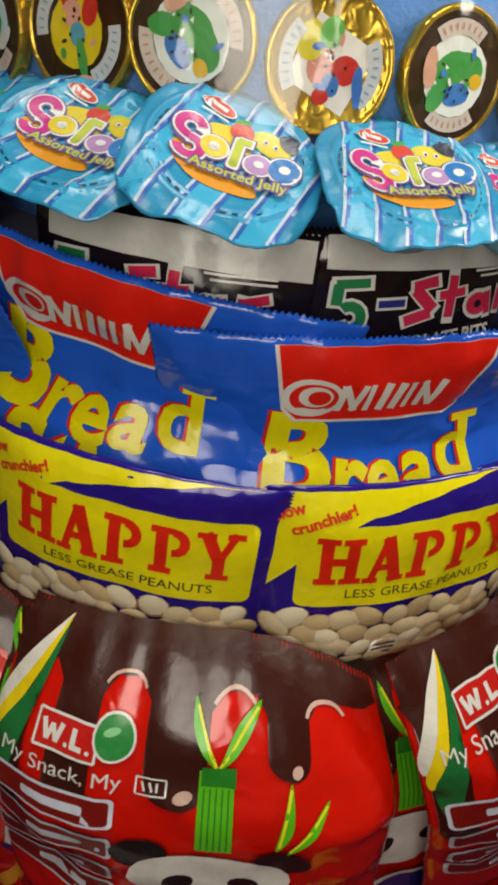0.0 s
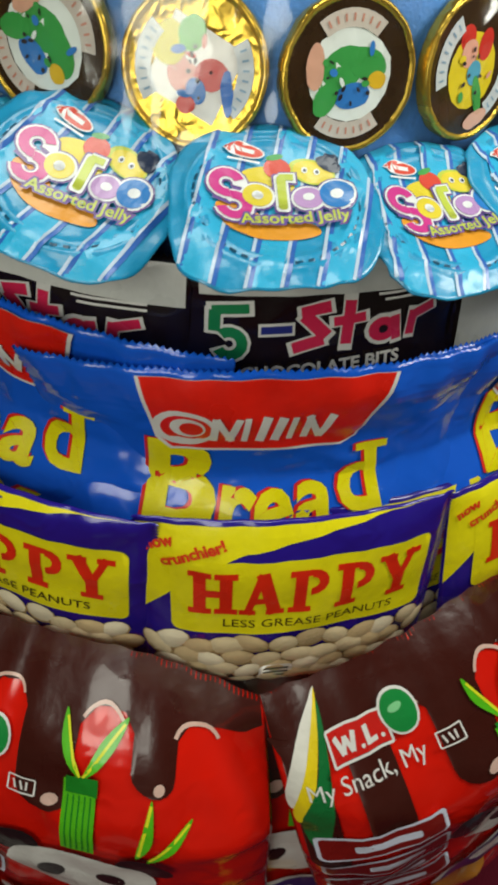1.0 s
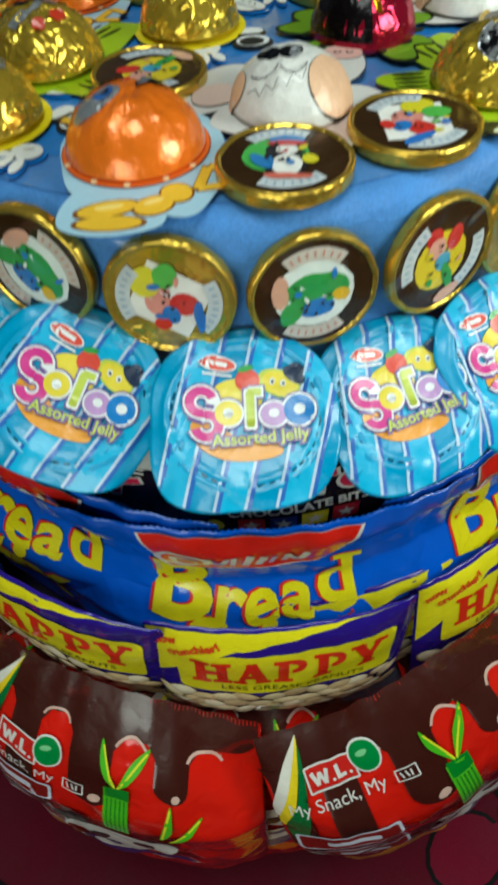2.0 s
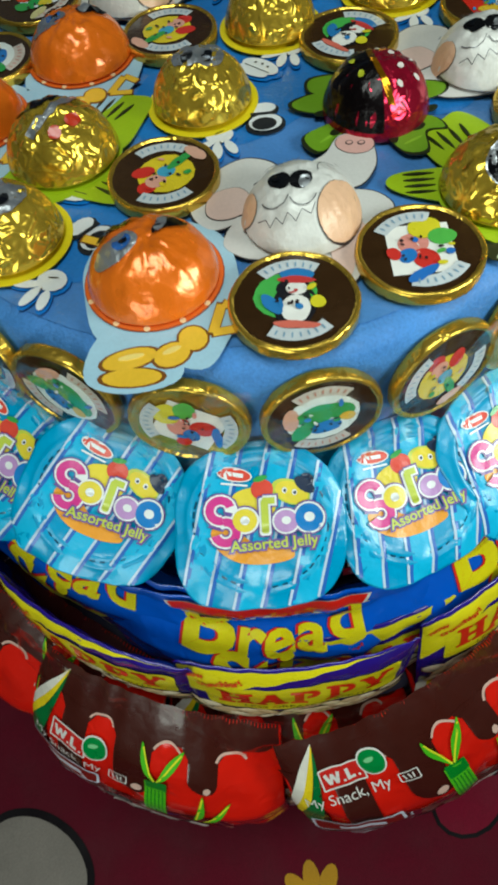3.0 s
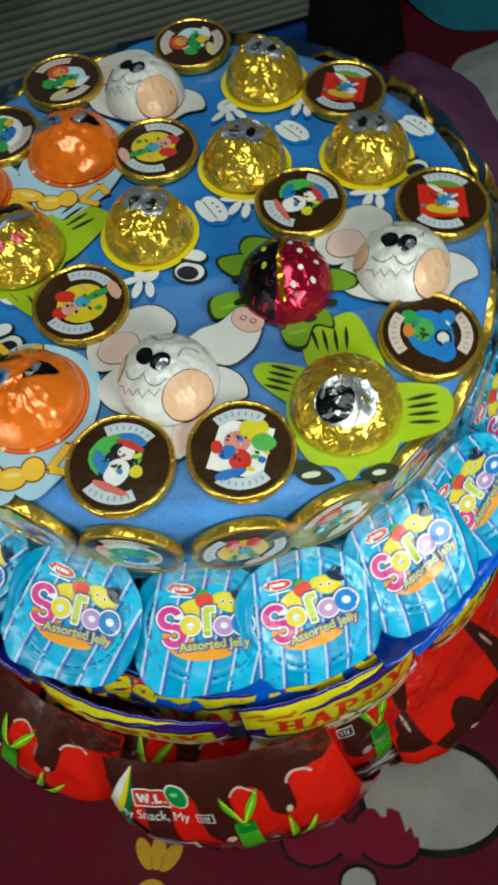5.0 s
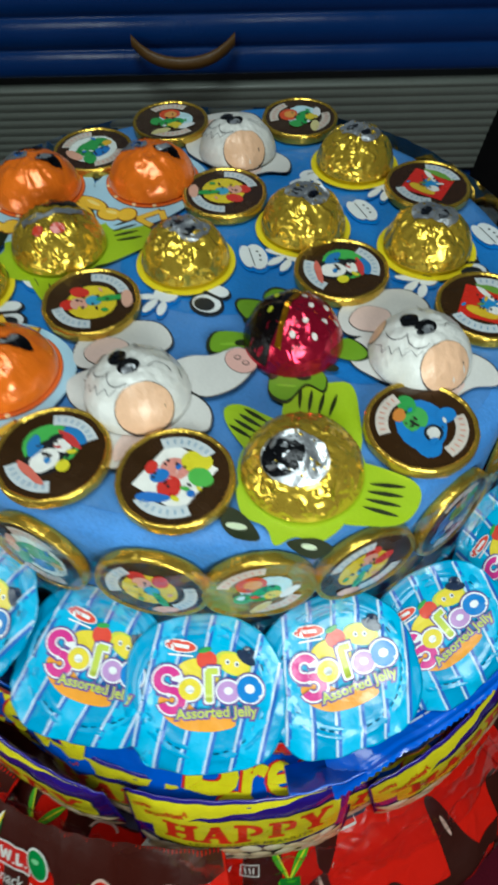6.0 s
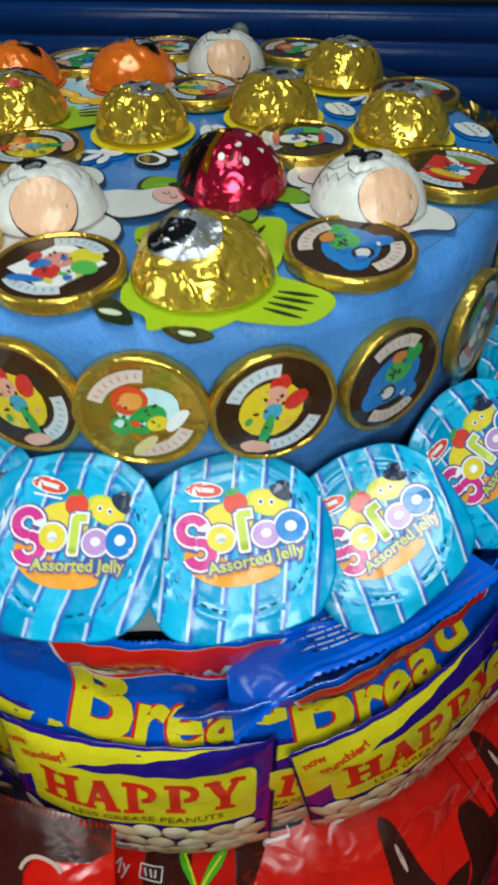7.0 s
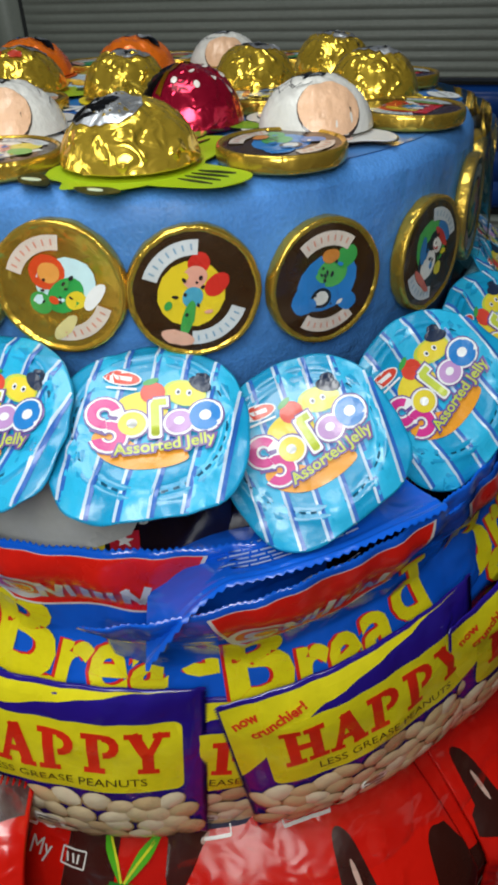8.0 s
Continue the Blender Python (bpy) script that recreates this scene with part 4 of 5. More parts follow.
# ---- jelly cups ----
def jelly_cup(seed):
    R = 0.0292
    cup = thing("jelly_cup", "jelly cup with a glossy sky-blue striped foil lid", "jelly cup", "jelly cups round the cake")
    def outline(a):
        low = 0.5 - 0.5 * math.sin(a)
        power = 2.2 + 1.5 * low
        k = 1 / (abs(math.cos(a)) ** power + abs(math.sin(a)) ** power) ** (1 / power)
        k *= 0.97 + 0.05 * low
        k += 0.035 * max(0, math.cos(a - radians(236))) ** 10 - 0.045 * max(0, math.cos(a - radians(318))) ** 6 - 0.03 * max(0, math.cos(a - radians(38))) ** 8
        return R * (k + 0.008 * math.sin(5 * a + 2 * seed) + 0.004 * math.sin(13 * a + seed))
    def surf(x, z, h=0.0):
        q = math.hypot(x, z) / R
        y = 0.0010 * math.exp(-((q - 0.83) / 0.030) ** 2) + 0.0006 * math.exp(-((q - 0.73) / 0.028) ** 2) - 0.0005 * math.exp(-((q - 0.78) / 0.02) ** 2)
        y -= 0.0016 * max(0, 1 - (q / 0.72) ** 2)
        rim = max(0, q - 0.86) / 0.14
        a = math.atan2(z, x)
        y += 0.0016 * rim * (noise.noise(Vector((x * 90, z * 90, seed))) + 0.18 * math.sin(16 * a + 5 * noise.noise(Vector((math.cos(a) * 2, math.sin(a) * 2, seed)))))
        y += 0.00035 * noise.noise(Vector((x * 150, z * 150, seed + 3))) - 0.0010 * rim
        return Vector((x * 0.99, -y - h, z * 0.96))
    bm = bmesh.new()
    rows = [[bm.verts.new(surf(0, 0))]]
    n, m = 84, 30
    for j in range(1, m + 1):
        rows.append([bm.verts.new(surf(outline(2 * math.pi * i / n) * j / m * math.cos(2 * math.pi * i / n), outline(2 * math.pi * i / n) * j / m * math.sin(2 * math.pi * i / n))) for i in range(n)])
    for i in range(n):
        bm.faces.new((rows[0][0], rows[1][i], rows[1][(i + 1) % n]))
        for j in range(1, m):
            bm.faces.new((rows[j][i], rows[j + 1][i], rows[j + 1][(i + 1) % n], rows[j][(i + 1) % n]))
    back = bmesh.ops.extrude_face_region(bm, geom=bm.faces[:])
    for v in [g for g in back["geom"] if isinstance(g, bmesh.types.BMVert)]:
        v.co.y += 0.0004
    bmesh.ops.recalc_face_normals(bm, faces=bm.faces[:])
    lid_ink = lambda h: surface("lid", h, 0.34, 0.0, 0.22, 0.16, 240, 70, 0.08)
    part("lid", bm, lid_ink("138fbe"), cup, "sky-blue foil lid")
    body = spin([(0, 0), (0.0160, 0.0), (0.0170, 0.002), (0.0200, 0.0125), (0.0195, 0.0128), (0, 0.0128)], 32)
    bmesh.ops.transform(body, matrix=Matrix.Translation((0, 0.0158, 0)) @ pose(0, 0, 0, 90), verts=body.verts)
    part("cup", body, surface("plastic", "7fb6c8", 0.2), cup, "pale clear plastic cup")
    # slanting bands with a white and a navy line at each edge
    t = radians(76)
    d, nn = (math.cos(t), math.sin(t)), (-math.sin(t), math.cos(t))
    reach = lambda a: outline(a) * 0.985
    def across(off):
        """Where the slanting line at that offset meets the rim, both ways."""
        ends = []
        for sgn in (-1, 1):
            lo, hi = 0.0, 0.04
            for _ in range(14):
                q = (lo + hi) / 2
                x, z = off * nn[0] + sgn * q * d[0], off * nn[1] + sgn * q * d[1]
                lo, hi = (q, hi) if math.hypot(x, z) < reach(math.atan2(z, x)) else (lo, q)
            ends.append((off * nn[0] + sgn * lo * d[0], off * nn[1] + sgn * lo * d[1]))
        return ends
    white, navy, bands = [], [], []
    offs = [0.0031 + 0.0090 * k for k in range(-3, 3)]
    for k, off in enumerate(offs):
        (ax, az), (bx, bz) = across(off)
        white.append(bar(ax, az, bx, bz, 0.0009))
        (ax, az), (bx, bz) = across(off - 0.0011)
        navy.append(bar(ax, az, bx, bz, 0.0012))
        if k % 2 == 0:
            steps = [across(off + 0.0090 * q / 5) for q in range(6)]
            bands.append([e[0] for e in steps] + [e[1] for e in steps][::-1])
    dashes = [band(0, 0, 0.0222, 0.0229, a, a + 4 + 3 * (a % 5) / 5, 4) for a in list(range(196, 350, 9)) + list(range(150, 190, 9)) + list(range(-8, 34, 9))]
    printed("stripe_print", [(bands, 3), (navy, 1), (white, 0), (dashes, 2)], [lid_ink("b4c8de"), lid_ink("2a62b4"), lid_ink("0d4a66"), lid_ink("27a8d4")], surf, cup, 0.003, 0.0002, "", 0.00005)
    C = {"sky": "27a8d4", "amber": "df962c", "yellow": "dcc83a", "red": "cf4636", "white": "dfe2e4", "rose": "c83488", "lilac": "b48cc2", "blue": "1f78c2", "leaf": "3f9a4a", "navy": "23304a", "violet": "6a4f94", "lime": "b9c64a"}
    keys = list(C)
    mats = [lid_ink(C[q]) for q in keys]
    L = []
    def put(polys, key):
        L.append((polys, keys.index(key)))
    put([spline([(-0.0165, -0.0020), (-0.0150, -0.0085), (-0.008, -0.0135), (0.002, -0.0145), (0.0105, -0.0125), (0.0085, -0.0085), (-0.002, -0.0075), (-0.010, -0.0010)])], "amber")
    put([spline([(-0.0100, 0.0040), (-0.0085, 0.0100), (-0.001, 0.0120), (0.0050, 0.0085), (0.004, 0.0020), (-0.004, 0.0)])], "yellow")
    put([ring(0.0105, 0.0100, 0.0068, 0.0042, 18, -24)], "lime")
    put([ring(0.0108, 0.0098, 0.0058, 0.0036, 18, -24)], "yellow")
    put([ring(0.0010, 0.0112, 0.0038, 0.0036, 16)], "red")
    put([ring(0.0005, 0.0150, 0.0026, 0.0010, 10, 15)], "leaf")
    put([ring(0.0152, 0.0122, 0.0040, 0.0021, 12, -40), ring(0.0162, 0.0142, 0.0024, 0.0019, 12, -40)], "navy")
    put([ring(0.0085, 0.0106, 0.0009, 0.0011, 8), ring(0.0118, 0.0098, 0.0009, 0.0011, 8)], "white")
    put([ring(0.0086, 0.0105, 0.0005, 0.0006, 8), ring(0.0119, 0.0097, 0.0005, 0.0006, 8)], "navy")
    put([ring(-0.0080, 0.0168, 0.0060, 0.0025, 20, -12)], "white")
    put([ring(-0.0080, 0.0168, 0.0055, 0.0021, 20, -12)], "red")
    put([moved(rect(-0.0030, -0.0007, 0.0030, 0.0007), -0.0080, 0.0168, 1, -12), moved(rect(-0.0045, -0.0004, 0.0045, 0.0003), -0.0082, 0.0134, 1, -8)], "white")
    # five rounded shapes in a row, each with a white and a violet edge
    def shapes(grow):
        g = grow
        return [([band(-0.0132, 0.0046, 0.0022 - g, 0.0050 + g, 20 - 60 * g / 0.0012, 280, 14), band(-0.0118, -0.0030, 0.0022 - g, 0.0050 + g, -165, 100 + 60 * g / 0.0012, 14)], "rose"),
                ([ring(-0.0052, 0.0008, 0.0041 + g, 0.0040 + g, 20)], "yellow"),
                ([rounded(0.0003 - g, -0.0040 - g, 0.0028 + g, 0.0078 + g, 0.0010), rect(0.0010, 0.0062 - g, 0.0050 + g, 0.0084 + g)], "lime"),
                ([ring(0.0085, 0.0000, 0.0040 + g, 0.0038 + g, 20)], "lilac"),
                ([ring(0.0162, 0.0010, 0.0046 + g, 0.0048 + g, 20)], "blue")]
    for grow, key in ((0.0012, "violet"), (0.0007, "white")):
        for polys, _ in shapes(grow):
            put(polys, key)
    for polys, key in shapes(0.0):
        put(polys, key)
    put([ring(-0.0052, 0.0008, 0.0016, 0.0016, 12), ring(0.0086, 0.0003, 0.0016, 0.0014, 12), ring(0.0163, 0.0012, 0.0018, 0.0017, 12)], "white")
    words = letters("Assorted Jelly", 0.0052, 0.0007)
    put([moved(p, 0.0042, -0.0074, 1, 3) for p in words], "violet")
    put([moved(p, 0.0042, -0.0074, 1, 3) for p in letters("Assorted Jelly", 0.0052, 0.0001)], "lime")
    printed("fruit_print", L, mats, surf, cup, 0.003, 0.0005, "many-coloured fruit picture on the lid", 0.00004)
    return cup


cups = [(-128, 0.394, 8), (-110.8, 0.3945, 14), (-93.8, 0.3925, 17), (-74.2, 0.3895, 2), (-55.2, 0.3825, 1), (-39.8, 0.3845, -4), (-21.8, 0.3825, -2), (-5.0, 0.3690, -24), (14.2, 0.3690, -34), (33, 0.370, -20)]
cups += [(51 + 18 * k, 0.372 + 0.003 * math.sin(3 * k), 12 * math.sin(4 * k)) for k in range(10)]
put_all([jelly_cup(1), jelly_cup(2.3), jelly_cup(4.1)], [(k % 3, around(a, (0.1570 if k < 5 else 0.1590) + 0.0015 * (k % 2), z + (0.0035 if k < 5 else 0.002), (60 if k < 7 else 54) + 3 * math.sin(2.3 * k), r)) for k, (a, z, r) in enumerate(cups)])


# ---- chocolate coins ----
COIN = {
    "green": [(0.0, 0.0, 0.55, 0.52, 0, "e6ece8"), (-0.12, 0.05, 0.34, 0.24, 35, "3b9a4a"), (0.22, 0.12, 0.26, 0.18, -20, "3b9a4a"), (0.05, -0.22, 0.24, 0.15, 10, "2f78c4"), (0.36, -0.05, 0.12, 0.10, 0, "e0b32a"), (-0.30, -0.25, 0.22, 0.14, 60, "3b9a4a"), (-0.45, 0.10, 0.12, 0.26, 0, "dba58d")],
    "white": [(0.0, 0.0, 0.56, 0.52, 0, "ecebe6"), (-0.05, 0.12, 0.22, 0.20, 0, "d98f83"), (-0.02, -0.20, 0.18, 0.20, 10, "c8322a"), (-0.22, -0.05, 0.15, 0.12, 30, "2f78c4"), (0.22, 0.32, 0.24, 0.20, 0, "d8cd2a"), (0.36, 0.08, 0.20, 0.16, -10, "59b04a"), (-0.18, -0.42, 0.26, 0.08, 12, "2f6fc0"), (-0.38, 0.05, 0.10, 0.12, 0, "c8322a")],
    "yellow": [(-0.04, 0.02, 0.46, 0.44, 0, "dcc426"), (0.26, 0.30, 0.15, 0.14, 0, "c92e24"), (0.30, -0.06, 0.19, 0.13, 10, "c92e24"), (0.12, 0.18, 0.17, 0.15, 0, "dba08e"), (-0.05, -0.02, 0.15, 0.13, 20, "4a9fc0"), (-0.26, -0.22, 0.26, 0.08, 40, "3f9a4a"), (-0.52, -0.36, 0.24, 0.10, -50, "d9a893")],
    "black": [(-0.10, 0.10, 0.44, 0.40, 20, "4fae4e"), (0.0, -0.08, 0.30, 0.38, -12, "191a20"), (0.02, 0.18, 0.24, 0.19, -10, "191a20"), (0.0, -0.16, 0.20, 0.24, -12, "ecebe6"), (0.06, 0.18, 0.15, 0.12, -10, "ecebe6"), (0.10, 0.42, 0.24, 0.12, -12, "2f78b8"), (0.08, 0.32, 0.27, 0.06, -12, "c23a3a"), (0.30, -0.10, 0.11, 0.11, 0, "d8cd2a"), (-0.30, -0.05, 0.09, 0.22, 30, "2f78b8"), (-0.02, -0.44, 0.32, 0.07, -12, "d06a5a")],
    "blue": [(0.0, 0.0, 0.50, 0.40, 15, "2a79c2"), (0.08, 0.12, 0.25, 0.20, 0, "4fa650"), (0.30, 0.30, 0.20, 0.15, 20, "3b9a4a"), (-0.30, -0.14, 0.30, 0.22, 30, "2a79c2"), (-0.10, -0.20, 0.17, 0.15, 0, "1c2530"), (-0.10, -0.20, 0.12, 0.10, 0, "d4d4d0"), (0.30, -0.30, 0.18, 0.14, -30, "2a79c2"), (0.05, 0.36, 0.14, 0.10, 0, "c97f36")],
    "orange": [(0.12, 0.02, 0.42, 0.34, -10, "bfe0ea"), (0.0, 0.26, 0.25, 0.23, 0, "cf4a22"), (0.02, 0.24, 0.15, 0.14, 0, "dd9a4a"), (0.02, -0.10, 0.30, 0.20, 10, "2f9a4a"), (0.10, -0.22, 0.15, 0.12, 0, "d9c32a"), (0.34, -0.30, 0.22, 0.09, 20, "dfe2e6"), (-0.32, -0.02, 0.15, 0.16, 0, "3f9a4a"), (-0.25, -0.44, 0.24, 0.09, 15, "cfc58a")],
    "red": [(0.0, 0.0, 0.44, 0.42, 10, "cc2a1c"), (0.05, 0.02, 0.18, 0.24, 20, "2f86c4"), (0.0, -0.22, 0.30, 0.12, 0, "d7b32a"), (-0.12, 0.26, 0.24, 0.06, -30, "e8e6e0"), (0.0, 0.42, 0.36, 0.08, 0, "6e9a3a"), (0.18, -0.08, 0.12, 0.10, 0, "e8e6e0")],
}


def chocolate_coin(kind, face_h, seed, tint):
    R, T = 0.0197, 0.0052
    rnd = random.Random(seed)
    coin = thing("chocolate_coin", {"green": "chocolate coin in gold foil with a green and blue picture", "white": "chocolate coin in gold foil with a white and red picture", "yellow": "chocolate coin in gold foil with a yellow and red picture", "black": "chocolate coin in gold foil with a black and white picture", "blue": "chocolate coin in gold foil with a blue and green picture", "orange": "chocolate coin in gold foil with an orange and green picture", "red": "chocolate coin in gold foil with a square red picture"}[kind], "chocolate coin", "gold foil chocolate coins")
    wob = lambda a, z: 0.00010 * math.sin(a * 46 + 40 * noise.noise(Vector((math.cos(a) * 2, math.sin(a) * 2, seed)))) * (1 if 0.0004 < z < T - 0.0003 else 0.2) + 0.0003 * noise.noise(Vector((math.cos(a) * 4, math.sin(a) * 4, seed + z * 300)))
    part("gold_foil", spin([(0, 0), (R * 0.96, 0), (R * 0.995, 0.0008), (R, 0.0016), (R * 0.998, T * 0.55), (R, T - 0.0012), (R * 0.985, T - 0.0003), (R * 0.955, T), (R * 0.925, T - 0.0002), (R * 0.90, T - 0.0008), (R * 0.88, T - 0.0009), (0, T - 0.0009)], 96, wob), GOLD, coin)
    level = lambda x, y, h: Vector((x, y, T - 0.0009 + h + 0.00018 * noise.noise(Vector((x * 260, y * 260, seed)))))
    if face_h:
        printed("face", [([ring(0, 0, R * 0.915, R * 0.915, 48)], 0)], [surface("coinface", face_h, 0.24, 0.3, 0.3, 0.07, 300, 60, 0.2)], level, coin, 0.005, 0.0002, "dark brown foil face")
    layers, mats = [], []
    for x, y, a, b, t, h in COIN[kind]:
        x, y, a, b = x * 1.15, y * 1.15, a * 1.12, b * 1.12
        mats.append(ink(h))
        if kind == "white" and h == "ecebe6":
            shape = moved(rect(-0.50 * R, -0.52 * R, 0.50 * R, 0.52 * R), 0, 0, 1, -18)
            layers.append(([shape], len(mats) - 1))
            continue
        shape = ring(x * R, y * R, a * R, b * R, 16, t) if (kind, h) != ("red", "cc2a1c") else moved(rect(-a * R, -b * R, a * R, b * R), 0, 0, 1, t)
        shape = [(px * (1 + 0.06 * noise.noise(Vector((px * 300, py * 300, seed)))), py * (1 + 0.06 * noise.noise(Vector((py * 300, px * 300, seed + 2))))) for px, py in shape]
        layers.append(([shape], len(mats) - 1))
    tones = len(mats)
    for k in range(5):
        a, q = rnd.uniform(0, 360), rnd.uniform(0.10, 0.50)
        layers.append(([ring(q * R * math.cos(radians(a)), q * R * math.sin(radians(a)), R * rnd.uniform(0.05, 0.11), R * rnd.uniform(0.03, 0.07), 10, rnd.uniform(0, 180))], rnd.randrange(tones)))
    details = []
    for k in range(9):
        a, q = rnd.uniform(0, 360), rnd.uniform(0.08, 0.36)
        details.append(ring(q * R * math.cos(radians(a)), q * R * math.sin(radians(a)), R * rnd.uniform(0.02, 0.05), R * rnd.uniform(0.015, 0.03), 8, a))
    mats.append(ink("2a2226"))
    layers.append((details, len(mats) - 1))
    printed("picture", layers, mats, level, coin, 0.004, 0.0003, "bright printed picture", 0.00005)
    for side in (1, -1):
        ribbon = band(0, 0, R * 0.58, R * 0.80, 90 * side - 38, 90 * side + 38, 10)
        strokes = [moved(rect(-R * 0.014, R * 0.65, R * 0.014, R * 0.74), 0, 0, 1, 90 * side - 90 + a) for a in range(-30, 31, 10)]
        printed("ribbon", [([ribbon], 0), (strokes, 1)], [ink("cdc2b8" if tint else "c6cdd2"), ink("c98a78" if tint else "7f9fb8")], level, coin, 0.004, 0.0005, "pale ribbon with bars of tiny print")
    return coin


kinds = ["green", "white", "yellow", "black", "blue", "orange", "red"]
BROWN = "3d2814"
coins = {}
for i, k in enumerate(kinds):
    coins[k] = chocolate_coin(k, BROWN, i + 1.0, k in ("green", "blue", "orange"))
coins["gold white"] = chocolate_coin("white", "", 11.0, False)
coins["gold orange"] = chocolate_coin("orange", "", 12.0, True)
laid = set()


def lay_coin(k, m):
    if k in laid:
        copy_thing(coins[k], m)
    else:
        coins[k].matrix_world = m
        laid.add(k)


def on_side(angle, z, turn, tip=0.0):
    a = radians(angle)
    return Matrix.Translation((0.1325 * math.cos(a), 0.1325 * math.sin(a), z)) @ pose(0, 0, 0, 0, 0, angle + 90) @ pose(0, 0, 0, 90 - tip) @ pose(0, 0, 0, 0, 0, turn)


side = [(-133, 0.424, "orange", 20), (-115.5, 0.4240, "yellow", 60), (-100, 0.4240, "green", -60), (-82.6, 0.4195, "gold white", 80), (-64.9, 0.4182, "green", 0), (-47.0, 0.4182, "yellow", 70),
        (-31.7, 0.4168, "gold orange", 30), (-15.5, 0.4140, "yellow", 30), (2.0, 0.4108, "blue", 0), (22.6, 0.4075, "black", -35)]
order = ["yellow", "green", "white", "blue", "orange", "black"]
side += [(40.5 + 17 * k, 0.412, order[k % 6], 50 * math.sin(5 * k)) for k in range(11)]
for a, z, k, turn in side:
    lay_coin(k, on_side(a, z - 0.0005, turn, 3))
for x, y, k, turn in [(0.0452, -0.1033, "black", 20), (0.0790, -0.0768, "white", 35), (-0.0110, -0.0546, "yellow", 200), (0.0382, 0.0358, "black", -20), (-0.0355, 0.0315, "yellow", 15), (-0.1035, 0.0485, "orange", 60),
                      (-0.0630, 0.1020, "orange", 120), (0.0202, 0.1080, "red", 10), (0.0905, 0.0645, "red", 20), (0.1150, 0.0005, "blue", 120), (-0.1060, 0.0035, "green", 100)]:
    lay_coin(k, pose(x, y, TOP + 0.0012, 0, 0, turn))


# ---- foil domes on their cut-out cards ----
def dome_surface(R, H, seed, power=2.3, crink=0.0005):
    def surf(x, y, h=0.0):
        q = min(1, math.hypot(x, y) / R)
        z = H * (1 - q ** power) ** 0.52
        z += crink * (1 - q ** 6) * (noise.noise(Vector((x * 230, y * 230, seed))) + 0.7 * (1 - 2 * abs(noise.noise(Vector((x * 330, y * 330, seed + 4))))))
        a = math.atan2(y, x)
        z += crink * 1.3 * q * q * (1 - q ** 8) * noise.noise(Vector((math.cos(a) * 5, math.sin(a) * 5, seed + 7 + q)))
        n = Vector((x / R * 0.9, y / R * 0.9, 0.8)).normalized()
        return Vector((x, y, z)) + n * h
    return surf


def dome_body(name, R, surf, mat, parent, label=""):
    bm = bmesh.new()
    n, m = 64, 22
    rows = [[bm.verts.new(surf(0, 0))]]
    for j in range(1, m + 1):
        r = R * math.sin(j / m * math.pi / 2)
        rows.append([bm.verts.new(surf(r * math.cos(2 * math.pi * i / n), r * math.sin(2 * math.pi * i / n))) for i in range(n)])
    for i in range(n):
        bm.faces.new((rows[0][0], rows[1][i], rows[1][(i + 1) % n]))
        for j in range(1, m):
            bm.faces.new((rows[j][i], rows[j + 1][i], rows[j + 1][(i + 1) % n], rows[j][(i + 1) % n]))
    bm.faces.new([rows[m][i] for i in range(n)][::-1])
    return part(name, bm, mat, parent, label)


def cut_card(name, layers, mats, parent, label=""):
    """Stiff printed card pieces, one part for each outline, lying one over another; layers as in printed()."""
    for j, (polys, i) in enumerate(layers):
        for q, poly in enumerate(polys):
            h = 0.0008 + 0.00012 * j + 0.00002 * q
            bm, hs = cut_sheet([([poly], 0, h)], 0)
            rim = bmesh.ops.extrude_face_region(bm, geom=bm.faces[:])
            for v in bm.verts:
                v.co.z = h
            for v in [g for g in rim["geom"] if isinstance(g, bmesh.types.BMVert)]:
                v.co.z = h - 0.0003
            bmesh.ops.recalc_face_normals(bm, faces=bm.faces[:])
            part(name, bm, mats[i], parent, label if j == 0 else "", False)


G = surface("foil", "f0cb46", 0.28, 0.74, 0, 0.8, 190, 65, 0.12, crease=True)
OR = surface("foil", "f0761a", 0.24, 0.25, 0.4, 0.22, 160, 60, 0.14)
PK = surface("foil", "c41c40", 0.24, 0.72, 0.2, 0.4, 220, 75, 0.12, crease=True)


def gold_dome(seed, turn):
    d = thing("foil_chocolate", "gold foil chocolate dome with silver patch, yellow card", "chocolate", "foil chocolates on the cake's top")
    surf = dome_surface(0.0190, 0.0176, seed, 2.7, 0.0012)
    cut_card("card", [([ring(0, 0, 0.0212, 0.0212, 40)], 0)], [card("e3cf14")], d, "round yellow card")
    dome_body("foil_dome", 0.0188, surf, G, d)
    cap = spline([(-0.0095, -0.001), (-0.006, -0.0075), (0.001, -0.006), (0.007, -0.0065), (0.0095, 0.0), (0.006, 0.0075), (0.0, 0.006), (-0.006, 0.0072)])
    printed("silver_patch", [([moved(cap, 0, 0.002, 1, 0)], 0), ([ring(-0.0035, 0.0, 0.0022, 0.0034, 12), ring(0.0036, 0.0006, 0.0020, 0.0032, 12)], 1)], [SILVER, surface("foil", "50535a", 0.3, 1, 0, 0.35, 260, 75)], surf, d, 0.0025, 0.0003, "crinkled silver patch")
    return d


